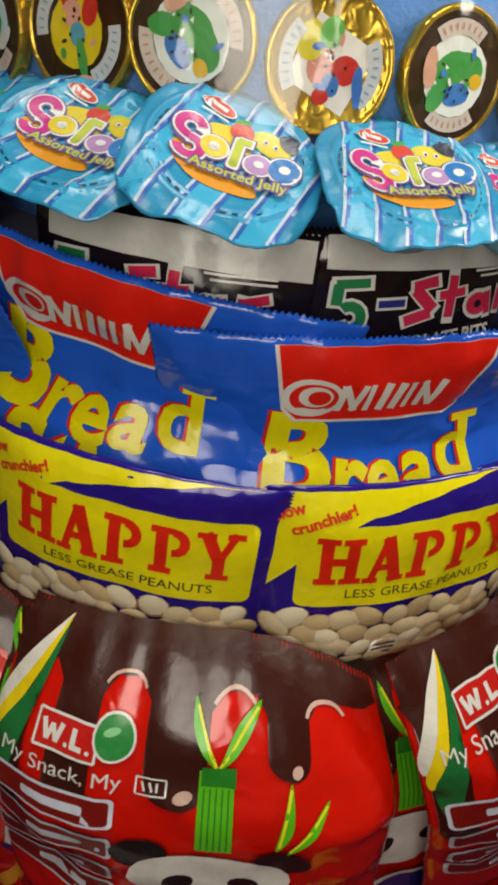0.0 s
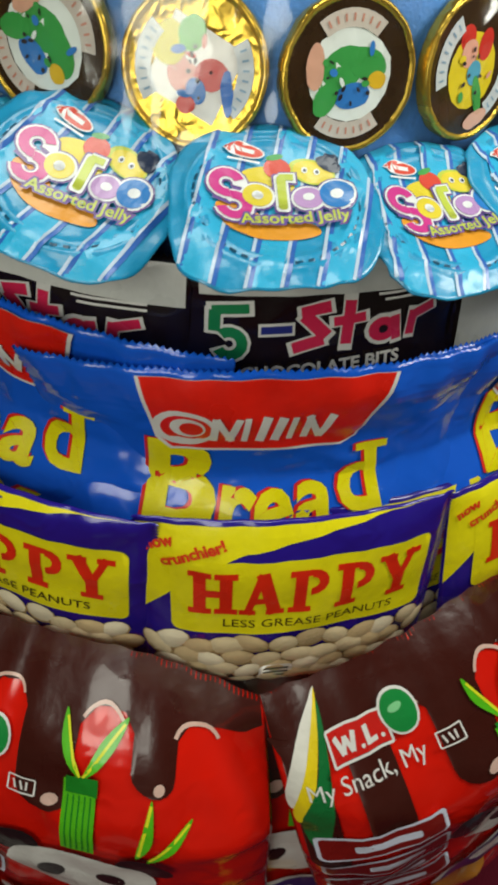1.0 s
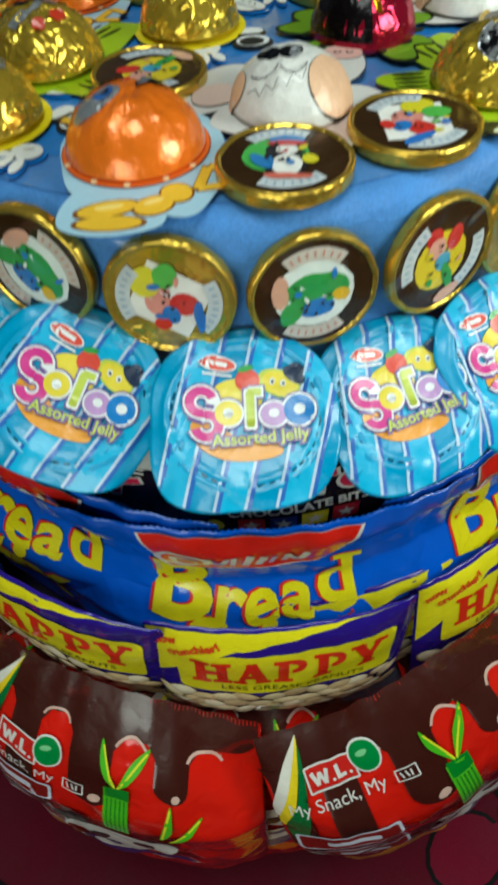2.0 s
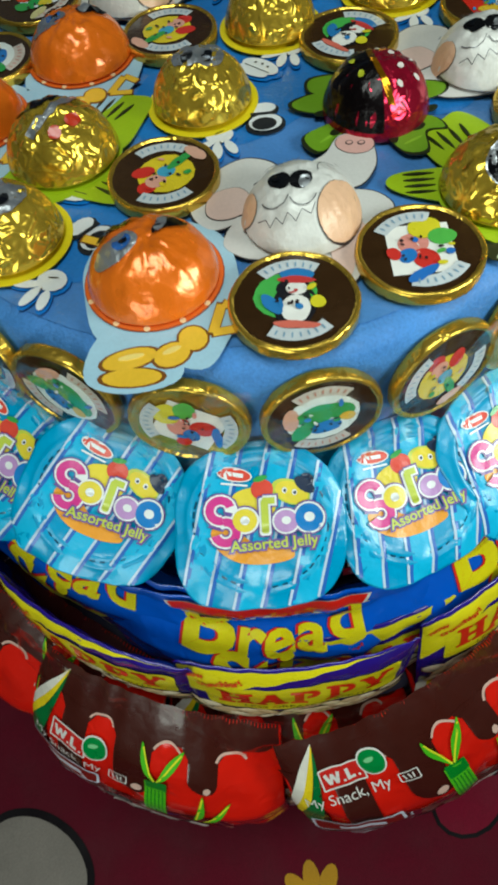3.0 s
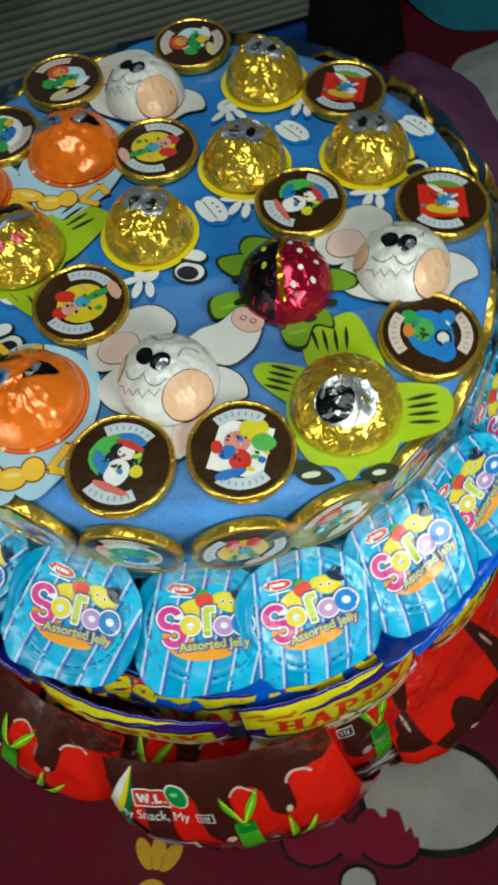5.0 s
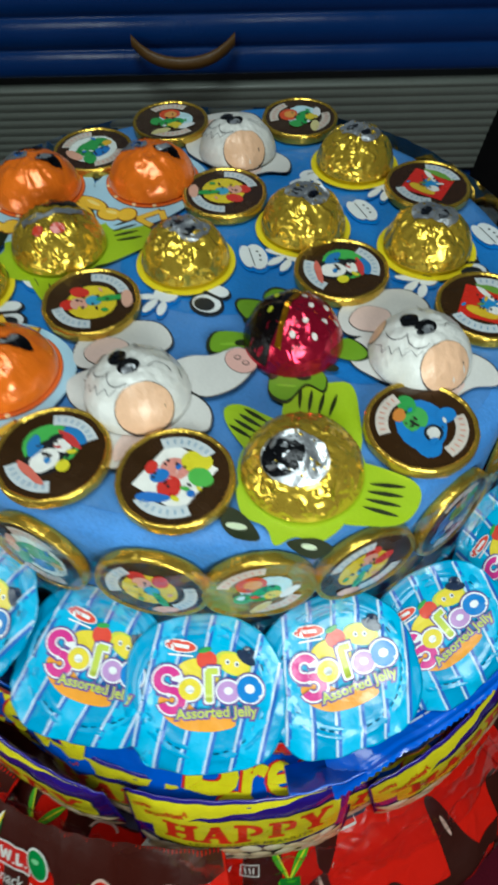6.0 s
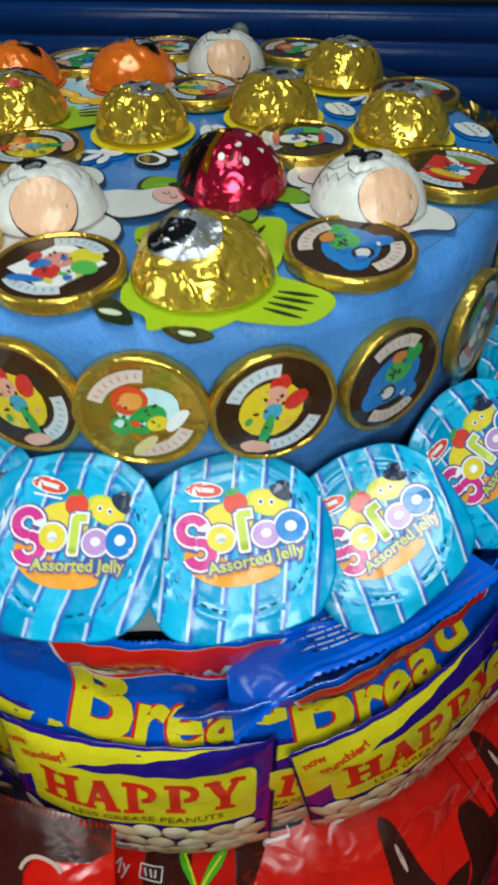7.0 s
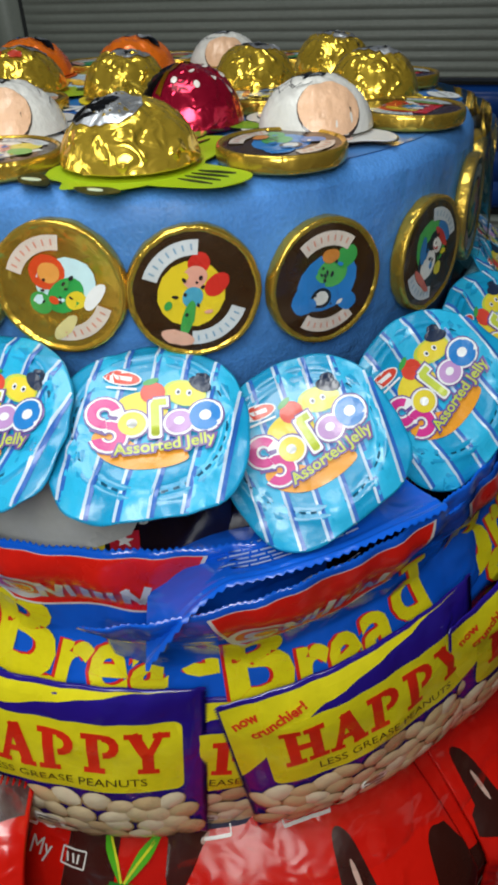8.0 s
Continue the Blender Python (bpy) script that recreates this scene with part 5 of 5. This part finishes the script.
def crab_dome(seed):
    d = thing("foil_chocolate", "orange foil chocolate dome on a card with yellow claws", "chocolate", "foil chocolates on the cake's top")
    surf = dome_surface(0.0210, 0.0176, seed, 2.2, 0.0010)
    pale, line, yel, yel2 = card("a9cfe4"), card("7a4a12"), card("eebf34"), card("f4da7c")
    backing = [spline([(-0.022, -0.006), (-0.018, -0.022), (-0.004, -0.030), (0.012, -0.038), (0.020, -0.030), (0.026, -0.014), (0.024, 0.012), (0.010, 0.024), (-0.012, 0.024), (-0.022, 0.010)]), spline([(-0.016, -0.020), (-0.022, -0.036), (-0.010, -0.043), (0.006, -0.040), (0.004, -0.026)])]
    claw = [ring(-0.0085, -0.0310, 0.0082, 0.0036, 16, 8), ring(-0.0080, -0.0378, 0.0088, 0.0032, 16, -6)]
    arm = [ring(0.004, -0.0315, 0.0055, 0.0042, 14, 20), ring(0.0105, -0.0265, 0.0042, 0.0046, 14, 30)]
    legs = [bar(0.0200, -0.0150, 0.0165, -0.0255, 0.0030), bar(0.0165, -0.0255, 0.0250, -0.0250, 0.0028), bar(0.0205, -0.0145, 0.0260, -0.0180, 0.0028), bar(-0.016, 0.0180, -0.023, 0.0220, 0.0030), bar(-0.013, 0.0200, -0.004, 0.0235, 0.0034)]
    fat = [[(x + (x - cx) * 0.16, y + (y - cy) * 0.16) for x, y in p] for p in claw + arm + legs for cx, cy in [(sum(q[0] for q in p) / len(p), sum(q[1] for q in p) / len(p))]]
    dots = [ring(0.0212 * math.cos(radians(a)), 0.0212 * math.sin(radians(a)), 0.0010, 0.0010, 10, a) for a in (200, 235, 262, 292, 318)]
    cut_card("card", [(backing, 0), (fat, 1), (claw + legs, 2), (arm, 2), ([ring(-0.008, -0.0305, 0.004, 0.0010, 10, 5), ring(0.004, -0.030, 0.003, 0.001, 10, 20)], 3), ([ring(0, 0, 0.0222, 0.0222, 40)], 4), ([ring(0, 0, 0.0219, 0.0219, 40)], 5), (dots, 6)],
             [pale, line, yel, yel2, card("a8481a"), card("e0681e"), card("f3d2a0")], d, "card with printed yellow claws")
    dome_body("foil_dome", 0.0208, surf, OR, d)
    dark = surface("foil", "3b3d46", 0.3, 1, 0, 0.35, 260, 75)
    eyes = [([ring(-0.0070, 0.0010, 0.0060, 0.0040, 18, 22)], 0), ([ring(-0.0052, 0.0020, 0.0024, 0.0026, 12)], 2), ([ring(-0.0048, 0.0022, 0.0011, 0.0012, 10)], 1), ([spline([(-0.013, 0.0075), (-0.006, 0.0110), (-0.001, 0.0105), (-0.006, 0.0075)])], 1),
            ([spline([(0.002, 0.0030), (0.0045, 0.0100), (0.0100, 0.0085), (0.0070, 0.0055)])], 1), ([ring(0.0040, 0.0062, 0.0014, 0.0032, 10, -15)], 0)]
    eyes = [([[(x * 1.25, y * 1.2 - 0.0032) for x, y in p] for p in ps], k) for ps, k in eyes]
    printed("silver_oval", eyes, [SILVER, dark, ink("2d5fa8")], surf, d, 0.0025, 0.0003, "silver ovals with dark edges")
    return d


def dog_dome(seed, arm):
    d = thing("foil_chocolate", "white chocolate dome with peach cheeks on a grey and pink card", "chocolate", "foil chocolates on the cake's top")
    surf = dome_surface(0.0194, 0.0172, seed, 2.2, 0.0007)
    grey, line, rose, deep = card("d2d0cd"), card("2c2a2c"), card("dfc2b8"), card("d8a9a0")
    ear = spline([(-0.012, 0.010), (-0.024, 0.003), (-0.031, 0.004), (-0.035, 0.013), (-0.031, 0.024), (-0.020, 0.033), (-0.010, 0.0345), (-0.002, 0.026)])
    ear_in = spline([(-0.014, 0.010), (-0.024, 0.006), (-0.030, 0.010), (-0.027, 0.019), (-0.017, 0.020)])
    beard = spline([(-0.018, 0.006), (-0.027, -0.004), (-0.022, -0.012), (-0.013, -0.0155), (-0.004, -0.0175), (0.002, -0.022), (0.004, -0.012), (0.0, 0.0)])
    foot = spline([(0.000, -0.014), (0.003, -0.024), (0.0076, -0.031), (0.0118, -0.028), (0.0150, -0.018), (0.0215, -0.008), (0.030, -0.003), (0.0255, 0.006), (0.014, 0.008), (0.004, -0.004)])
    foot_in = spline([(0.006, -0.014), (0.005, -0.023), (0.0085, -0.0285), (0.0125, -0.021), (0.0185, -0.0085), (0.012, -0.006)])
    grow = lambda p: [(x + (x - cx) * 0.035, y + (y - cy) * 0.035) for x, y in p for cx, cy in [(sum(q[0] for q in p) / len(p), sum(q[1] for q in p) / len(p))]]
    layers = [([grow(ear), grow(beard), grow(foot)], 1), ([ear], 0), ([beard], 0), ([foot], 0), ([grow(ear_in)], 1), ([ear_in], 2), ([foot_in], 2)]
    if arm:
        limb = spline([(0.004, 0.016), (0.0075, 0.024), (0.0153, 0.0285), (0.0225, 0.0365), (0.0310, 0.033), (0.0320, 0.0255), (0.029, 0.016), (0.020, 0.009)])
        pad = ring(0.0262, 0.0305, 0.0068, 0.0054, 18, -25)
        layers += [([grow(limb)], 1), ([limb], 0), ([grow(pad)], 1), ([pad], 3), ([ring(0.0244, 0.0312, 0.0014, 0.0012, 10), ring(0.0284, 0.0300, 0.0014, 0.0012, 10)], 1), ([ring(0.0244, 0.0312, 0.0010, 0.0008, 10), ring(0.0284, 0.0300, 0.0010, 0.0008, 10)], 3)]
    cut_card("card", layers, [grey, line, rose, deep], d, "grey-white card with ear and foot shapes")
    dome_body("foil_dome", 0.0192, surf, surface("dogfoil", "d9d8d4", 0.40, 0.05, 0.15, 0.3, 420, 90, 0.08), d)
    cheeks = [ring(0.0098, -0.0095, 0.0098, 0.0056, 24, 45), ring(-0.0170, 0.0010, 0.0026, 0.0060, 16, 5)]
    printed("peach_oval", [([grow(p) for p in cheeks], 1), (cheeks, 0)], [surface("dogfoil", "dfb492", 0.40, 0.05, 0.15, 0.3, 420, 90, 0.08), ink("3a3030")], surf, d, 0.0025, 0.0003)
    strokes = [band(-0.0090, -0.0035, 0.0040, 0.0043, 180, 330, 10), band(-0.0012, -0.0060, 0.0040, 0.0043, 190, 340, 10), band(-0.0095, 0.0065, 0.0060, 0.0063, 20, 120, 8), band(0.0025, 0.0075, 0.0060, 0.0063, 40, 150, 8), band(0.0095, 0.0020, 0.0040, 0.0043, 60, 190, 8), band(-0.002, 0.0125, 0.0045, 0.0048, 200, 330, 8)]
    zig = [(-0.0150, -0.0078), (-0.0128, -0.0090), (-0.0120, -0.0112), (-0.0100, -0.0102), (-0.0085, -0.0126), (-0.0066, -0.0110), (-0.0048, -0.0134), (-0.0026, -0.0114), (-0.0004, -0.0130), (0.0012, -0.0108)]
    strokes += [bar(-0.0125, 0.0135, -0.0105, 0.0155, 0.0003), bar(0.0120, 0.0085, 0.0145, 0.0065, 0.0003)] + [bar(*a, *b, 0.00022) for a, b in zip(zig, zig[1:])]
    printed("drawn_line", [([q], 0) for q in strokes], [ink("5a585c")], surf, d, 0.0025, 0.0003, "thin dark drawn lines")
    printed("dark_spot", [([ring(-0.0068, 0.0012, 0.0032, 0.0040, 14, 25), ring(-0.0005, -0.0012, 0.0034, 0.0040, 14, -40)], 0), ([ring(0.0004, -0.0024, 0.0018, 0.0026, 12, -30)], 1), ([ring(-0.0075, 0.0022, 0.0012, 0.0014, 10)], 2)], [surface("foil", "1b1c20", 0.25, 0.6, 0, 0.3, 260, 75), SILVER, surface("foil", "50535a", 0.3, 1, 0, 0.35, 260, 75)], surf, d, 0.0025, 0.0003, "dark shiny spots")
    return d


def fish_dome(seed, style):
    d = thing("foil_chocolate", "gold foil chocolate dome on a lime-green finned card", "chocolate", "foil chocolates on the cake's top")
    surf = dome_surface(0.0207, 0.0180, seed, 2.3, 0.0013)
    lime, line = card("9dbb12"), card("1d2608")
    fins = [spline([(-0.012, -0.002), (-0.0275, 0.0065), (-0.034, 0.0145), (-0.031, 0.0190), (-0.022, 0.0185), (-0.010, 0.014)]), spline([(0.014, -0.013), (0.028, -0.0115), (0.037, -0.006), (0.039, 0.005), (0.032, 0.0100), (0.012, 0.008)]), spline([(-0.010, 0.012), (-0.0165, 0.035), (-0.0135, 0.0420), (-0.0055, 0.0395), (0.0040, 0.0425), (0.0105, 0.0320), (0.0150, 0.012)]), spline([(-0.016, -0.010), (-0.013, -0.022), (-0.004, -0.024), (0.001, -0.029), (0.006, -0.024), (0.014, -0.023), (0.017, -0.010)])]
    ribs = []
    for k in range(4):
        u = k - 1.5
        ribs.append(moved(spline([(0.0, 0.0003), (0.006, 0.0009), (0.0105, 0.0), (0.006, -0.0006)], 3), -0.0185 + 0.0008 * u, 0.0110 + 0.0028 * u, 1, 166))
        ribs.append(moved(spline([(0.0, 0.0003), (0.006, 0.0009), (0.0115, 0.0), (0.006, -0.0006)], 3), 0.0225, -0.0020 + 0.0030 * u, 1, 10 + 4 * u))
        ribs.append(moved(spline([(0.0, 0.0003), (0.006, 0.0009), (0.0110, 0.0), (0.006, -0.0006)], 3), -0.0035 + 0.0036 * u, 0.0235 + 0.0008 * abs(u), 1, 100 - 5 * u))
    cut_card("card", [(fins, 0), ([ring(0, 0, 0.0215, 0.0215, 36)], 0), (ribs, 1), ([spline([(-0.017, -0.0215), (-0.010, -0.0235), (-0.004, -0.029), (-0.012, -0.031), (-0.018, -0.027)]), spline([(0.004, -0.027), (0.012, -0.0225), (0.018, -0.024), (0.013, -0.0295)])], 1), ([ring(-0.0125, -0.0272, 0.0035, 0.0012, 10, 10), ring(0.011, -0.026, 0.0025, 0.0010, 10, 10)], 2)], [lime, line, card("c9d6b8")], d, "lime-green card with ribbed fins")
    dome_body("foil_dome", 0.0205, surf, G, d)
    black = surface("foil", "17181c", 0.2, 0.5, 0, 0.3, 260, 75)
    if style:
        printed("eye_patch", [([ring(-0.0010, -0.0062, 0.0108, 0.0086, 22)], 0), ([ring(-0.0046, -0.0066, 0.0066, 0.0070, 20)], 1), ([ring(-0.0034, -0.0106, 0.0011, 0.0008, 8)], 0)], [SILVER, black], surf, d, 0.0025, 0.0003, "silver patch with a black disc")
    else:
        printed("eye_patch", [([spline([(-0.014, 0.008), (-0.016, -0.004), (-0.008, -0.006), (-0.004, 0.004), (-0.006, 0.011)])], 1), ([bar(-0.001, 0.013, 0.002, -0.012, 0.0035)], 0), ([ring(0.009, 0.002, 0.0022, 0.0030, 12), ring(0.0085, -0.006, 0.0020, 0.0024, 12)], 2)], [SILVER, black, ink("b8321a")], surf, d, 0.0025, 0.0003, "dark patch, silver band and red spots")
    return d


def ladybird_dome():
    d = thing("foil_chocolate", "crimson foil chocolate dome, white dots, green leaf card", "chocolate", "foil chocolates on the cake's top")
    R = 0.0192
    surf = dome_surface(R, 0.0185, 31.0, 2.3, 0.0008)
    leafm, deep, line = card("6f9a1c"), card("87b32a"), card("1a2408")
    leaves = [spline([(-0.008, 0.008), (-0.020, 0.016), (-0.018, 0.024), (-0.006, 0.022)]), spline([(-0.012, 0.000), (-0.026, 0.006), (-0.028, 0.012), (-0.016, 0.014)]), spline([(-0.012, -0.004), (-0.028, -0.008), (-0.026, -0.018), (-0.016, -0.016), (-0.012, -0.022), (-0.006, -0.014)]), spline([(0.000, -0.012), (0.002, -0.026), (0.010, -0.028), (0.013, -0.018), (0.020, -0.018), (0.016, -0.010)]), spline([(0.010, 0.0), (0.024, 0.000), (0.028, 0.006), (0.018, 0.010)])]
    rim = [[(x * 1.05, y * 1.05) for x, y in p] for p in leaves]
    feet = [ring(x, y, 0.0030, 0.0017, 10, t) for x, y, t in ((-0.0170, -0.0095, 30), (-0.0095, -0.0165, 40), (0.0010, -0.0190, 80), (0.0110, -0.0155, 20), (0.0185, -0.0070, 20), (-0.0195, 0.0020, 0))]
    cut_card("card", [(rim, 2), (leaves, 0), ([ring(-0.021, -0.012, 0.004, 0.0006, 8, 30), ring(0.007, -0.022, 0.004, 0.0006, 8, 20)], 1), (feet, 2)], [leafm, deep, line], d, "green leaf-shaped card")
    dome_body("foil_dome", R, surf, PK, d)
    black = surface("foil", "120d0f", 0.2, 0.5, 0, 0.35, 260, 75)
    head = ring(0, 0, R * 0.985, R * 0.985, 20, 0, 118, 262) + [(-0.0020, -0.010), (-0.0035, 0.0), (-0.0012, 0.010)]
    stripe = [(-0.0012, 0.0155), (0.0008, 0.0155), (-0.0008, 0.006), (-0.0015, 0.0), (-0.0002, -0.008), (0.0015, -0.0155), (-0.0008, -0.0155), (-0.0022, -0.008), (-0.0035, 0.0), (-0.0026, 0.008)]
    printed("dark_head", [([head], 0), ([stripe], 1), ([ring(-0.0085, 0.0035, 0.0010, 0.0014, 10), ring(-0.0075, -0.0045, 0.0010, 0.0014, 10)], 2)], [black, foil("c98a14"), ink("b9c02a")], surf, d, 0.0025, 0.0003, "black foil half with a gold edge")
    dots = [ring(x, y, 0.0011, 0.0011, 10) for x, y in ((0.0045, 0.0100), (0.0095, 0.0065), (0.0050, 0.0030), (0.0115, 0.0), (0.0060, -0.0045), (0.0110, -0.0075), (0.0040, -0.0110), (0.0145, 0.0045), (0.0010, 0.0065))]
    printed("dot_print", [(dots, 0)], [ink("d6ccc6")], surf, d, 0.0025, 0.0003)
    return d


Z1 = TOP + 0.0016
for k, (x, y, t) in enumerate([(-0.0100, -0.0090, 5), (0.0040, 0.0450, 15), (0.0490, 0.0762, 25), (-0.0174, 0.0975, 10), (-0.0545, -0.0905, -15)]):
    gold_dome(2.0 + k, t).matrix_world = pose(x, y, Z1, 0, 0, t)
for k, (x, y, t) in enumerate([(-0.0004, -0.0992, 20), (-0.0685, 0.0135, 10), (-0.0965, -0.0330, 15)]):
    crab_dome(12.0 + k).matrix_world = pose(x, y, Z1 + 0.0002, 0, 0, t)
for k, (x, y, t) in enumerate([(0.0400, -0.0660, 25), (0.0912, 0.0258, 30), (-0.0622, 0.0602, 20)]):
    dog_dome(22.0 + k, k == 0).matrix_world = pose(x, y, Z1 + 0.0001, 0, 0, t)
fish_dome(41.0, True).matrix_world = pose(0.1018, -0.0420, Z1, 0, 0, 30)
fish_dome(42.0, False).matrix_world = pose(-0.0525, -0.0460, Z1, 0, 0, -25)
ladybird_dome().matrix_world = pose(0.0548, -0.0050, Z1 + 0.0003, 0, 0, 25)


# ---- cut-out gloves, shoes and bows ----
def paper_cutout(name, label, x, y, turn, style):
    edge, white, line = card("1873c6"), card("dfe3e6"), card("1c2026")
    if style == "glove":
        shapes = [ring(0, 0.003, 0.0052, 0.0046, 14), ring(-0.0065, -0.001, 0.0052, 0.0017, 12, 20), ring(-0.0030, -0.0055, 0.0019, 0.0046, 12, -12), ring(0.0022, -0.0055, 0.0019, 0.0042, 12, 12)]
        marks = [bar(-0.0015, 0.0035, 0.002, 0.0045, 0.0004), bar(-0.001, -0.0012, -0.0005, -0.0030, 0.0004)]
    elif style == "shoe":
        shapes = [ring(0, 0.001, 0.0085, 0.0045, 16), ring(-0.001, -0.003, 0.0075, 0.0030, 14)]
        marks = [ring(-0.003, 0.002, 0.0006, 0.0006, 6), ring(0.0, 0.0025, 0.0006, 0.0006, 6), ring(0.003, 0.002, 0.0006, 0.0006, 6), bar(-0.006, -0.001, 0.006, -0.0012, 0.0004)]
    else:
        shapes = [ring(0, -0.0035, 0.0062, 0.0050, 16), ring(0, 0.0050, 0.0050, 0.0032, 14)]
        marks = [ring(-0.0005, -0.0045, 0.0046, 0.0036, 14), bar(-0.005, 0.0018, 0.005, 0.0012, 0.0016)]
    grown = [[(px + (px - cx) * 0.22, py + (py - cy) * 0.22) for px, py in p] for p in shapes for cx, cy in [(sum(q[0] for q in p) / len(p), sum(q[1] for q in p) / len(p))]]
    holder = thing(name, label, "paper cut-out", "white cut-outs on the top")
    cut_card("border", [([q], 0) for q in grown], [edge if style != "bow" else line], holder)
    printed("shape", [([q], 0) for q in shapes] + [(marks, 1)], [white, line], lambda px, py, h: Vector((px, py, h + 0.0008)), holder, 0, 0.0008)
    holder.matrix_world = pose(x, y, TOP + 0.0006, 0, 0, turn)


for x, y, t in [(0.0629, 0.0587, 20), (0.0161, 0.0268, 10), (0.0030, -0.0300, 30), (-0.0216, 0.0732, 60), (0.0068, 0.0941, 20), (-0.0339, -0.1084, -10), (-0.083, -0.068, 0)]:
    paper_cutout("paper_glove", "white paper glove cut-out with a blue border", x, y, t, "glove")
for x, y, t in [(0.0120, 0.0745, -15), (0.0601, 0.1046, -15), (0.0060, 0.0155, -25), (-0.0421, -0.0631, -10)]:
    paper_cutout("paper_shoe", "white paper shoe cut-out with a blue border", x, y, t, "shoe")
for x, y, t in [(0.0153, -0.0145, 20), (-0.0284, -0.0831, 60), (0.0682, 0.0816, 60)]:
    paper_cutout("paper_bow", "black and white paper cut-out of a bow shape", x, y, t, "bow")

# ---- clear wrapping ----
def clear_band(name, label, z0, z1, r0, r1, seed, amp, n=34, m=10):
    wrap = thing(name, label, "plastic wrap")
    for k in range(6):
        def fn(u, v):
            a = radians(60 * k - 2 + 64 * u)
            r = r0 + (r1 - r0) * v + amp * (noise.noise(Vector((math.cos(a) * 9, math.sin(a) * 9, v * 3 + seed))) + 0.6 * noise.noise(Vector((math.cos(a) * 26, math.sin(a) * 26, v * 4 + seed)))) + 0.0006 * (k % 2)
            return (r * math.cos(a), r * math.sin(a), z0 + (z1 - z0) * v + amp * 0.8 * noise.noise(Vector((math.cos(a) * 12, math.sin(a) * 12, seed + 8))))
        part("film_panel", sheet_grid(n, m, fn), CLEAR, wrap).visible_shadow = False


clear_band("clear_wrap", "clear plastic film wrapped round the coins", 0.398, 0.440, 0.1435, 0.1392, 2.0, 0.0016, 60)
clear_band("clear_collar", "crinkled clear plastic edge above the red bags", 0.206, 0.262, 0.2180, 0.2010, 5.0, 0.0040, 80, 16)
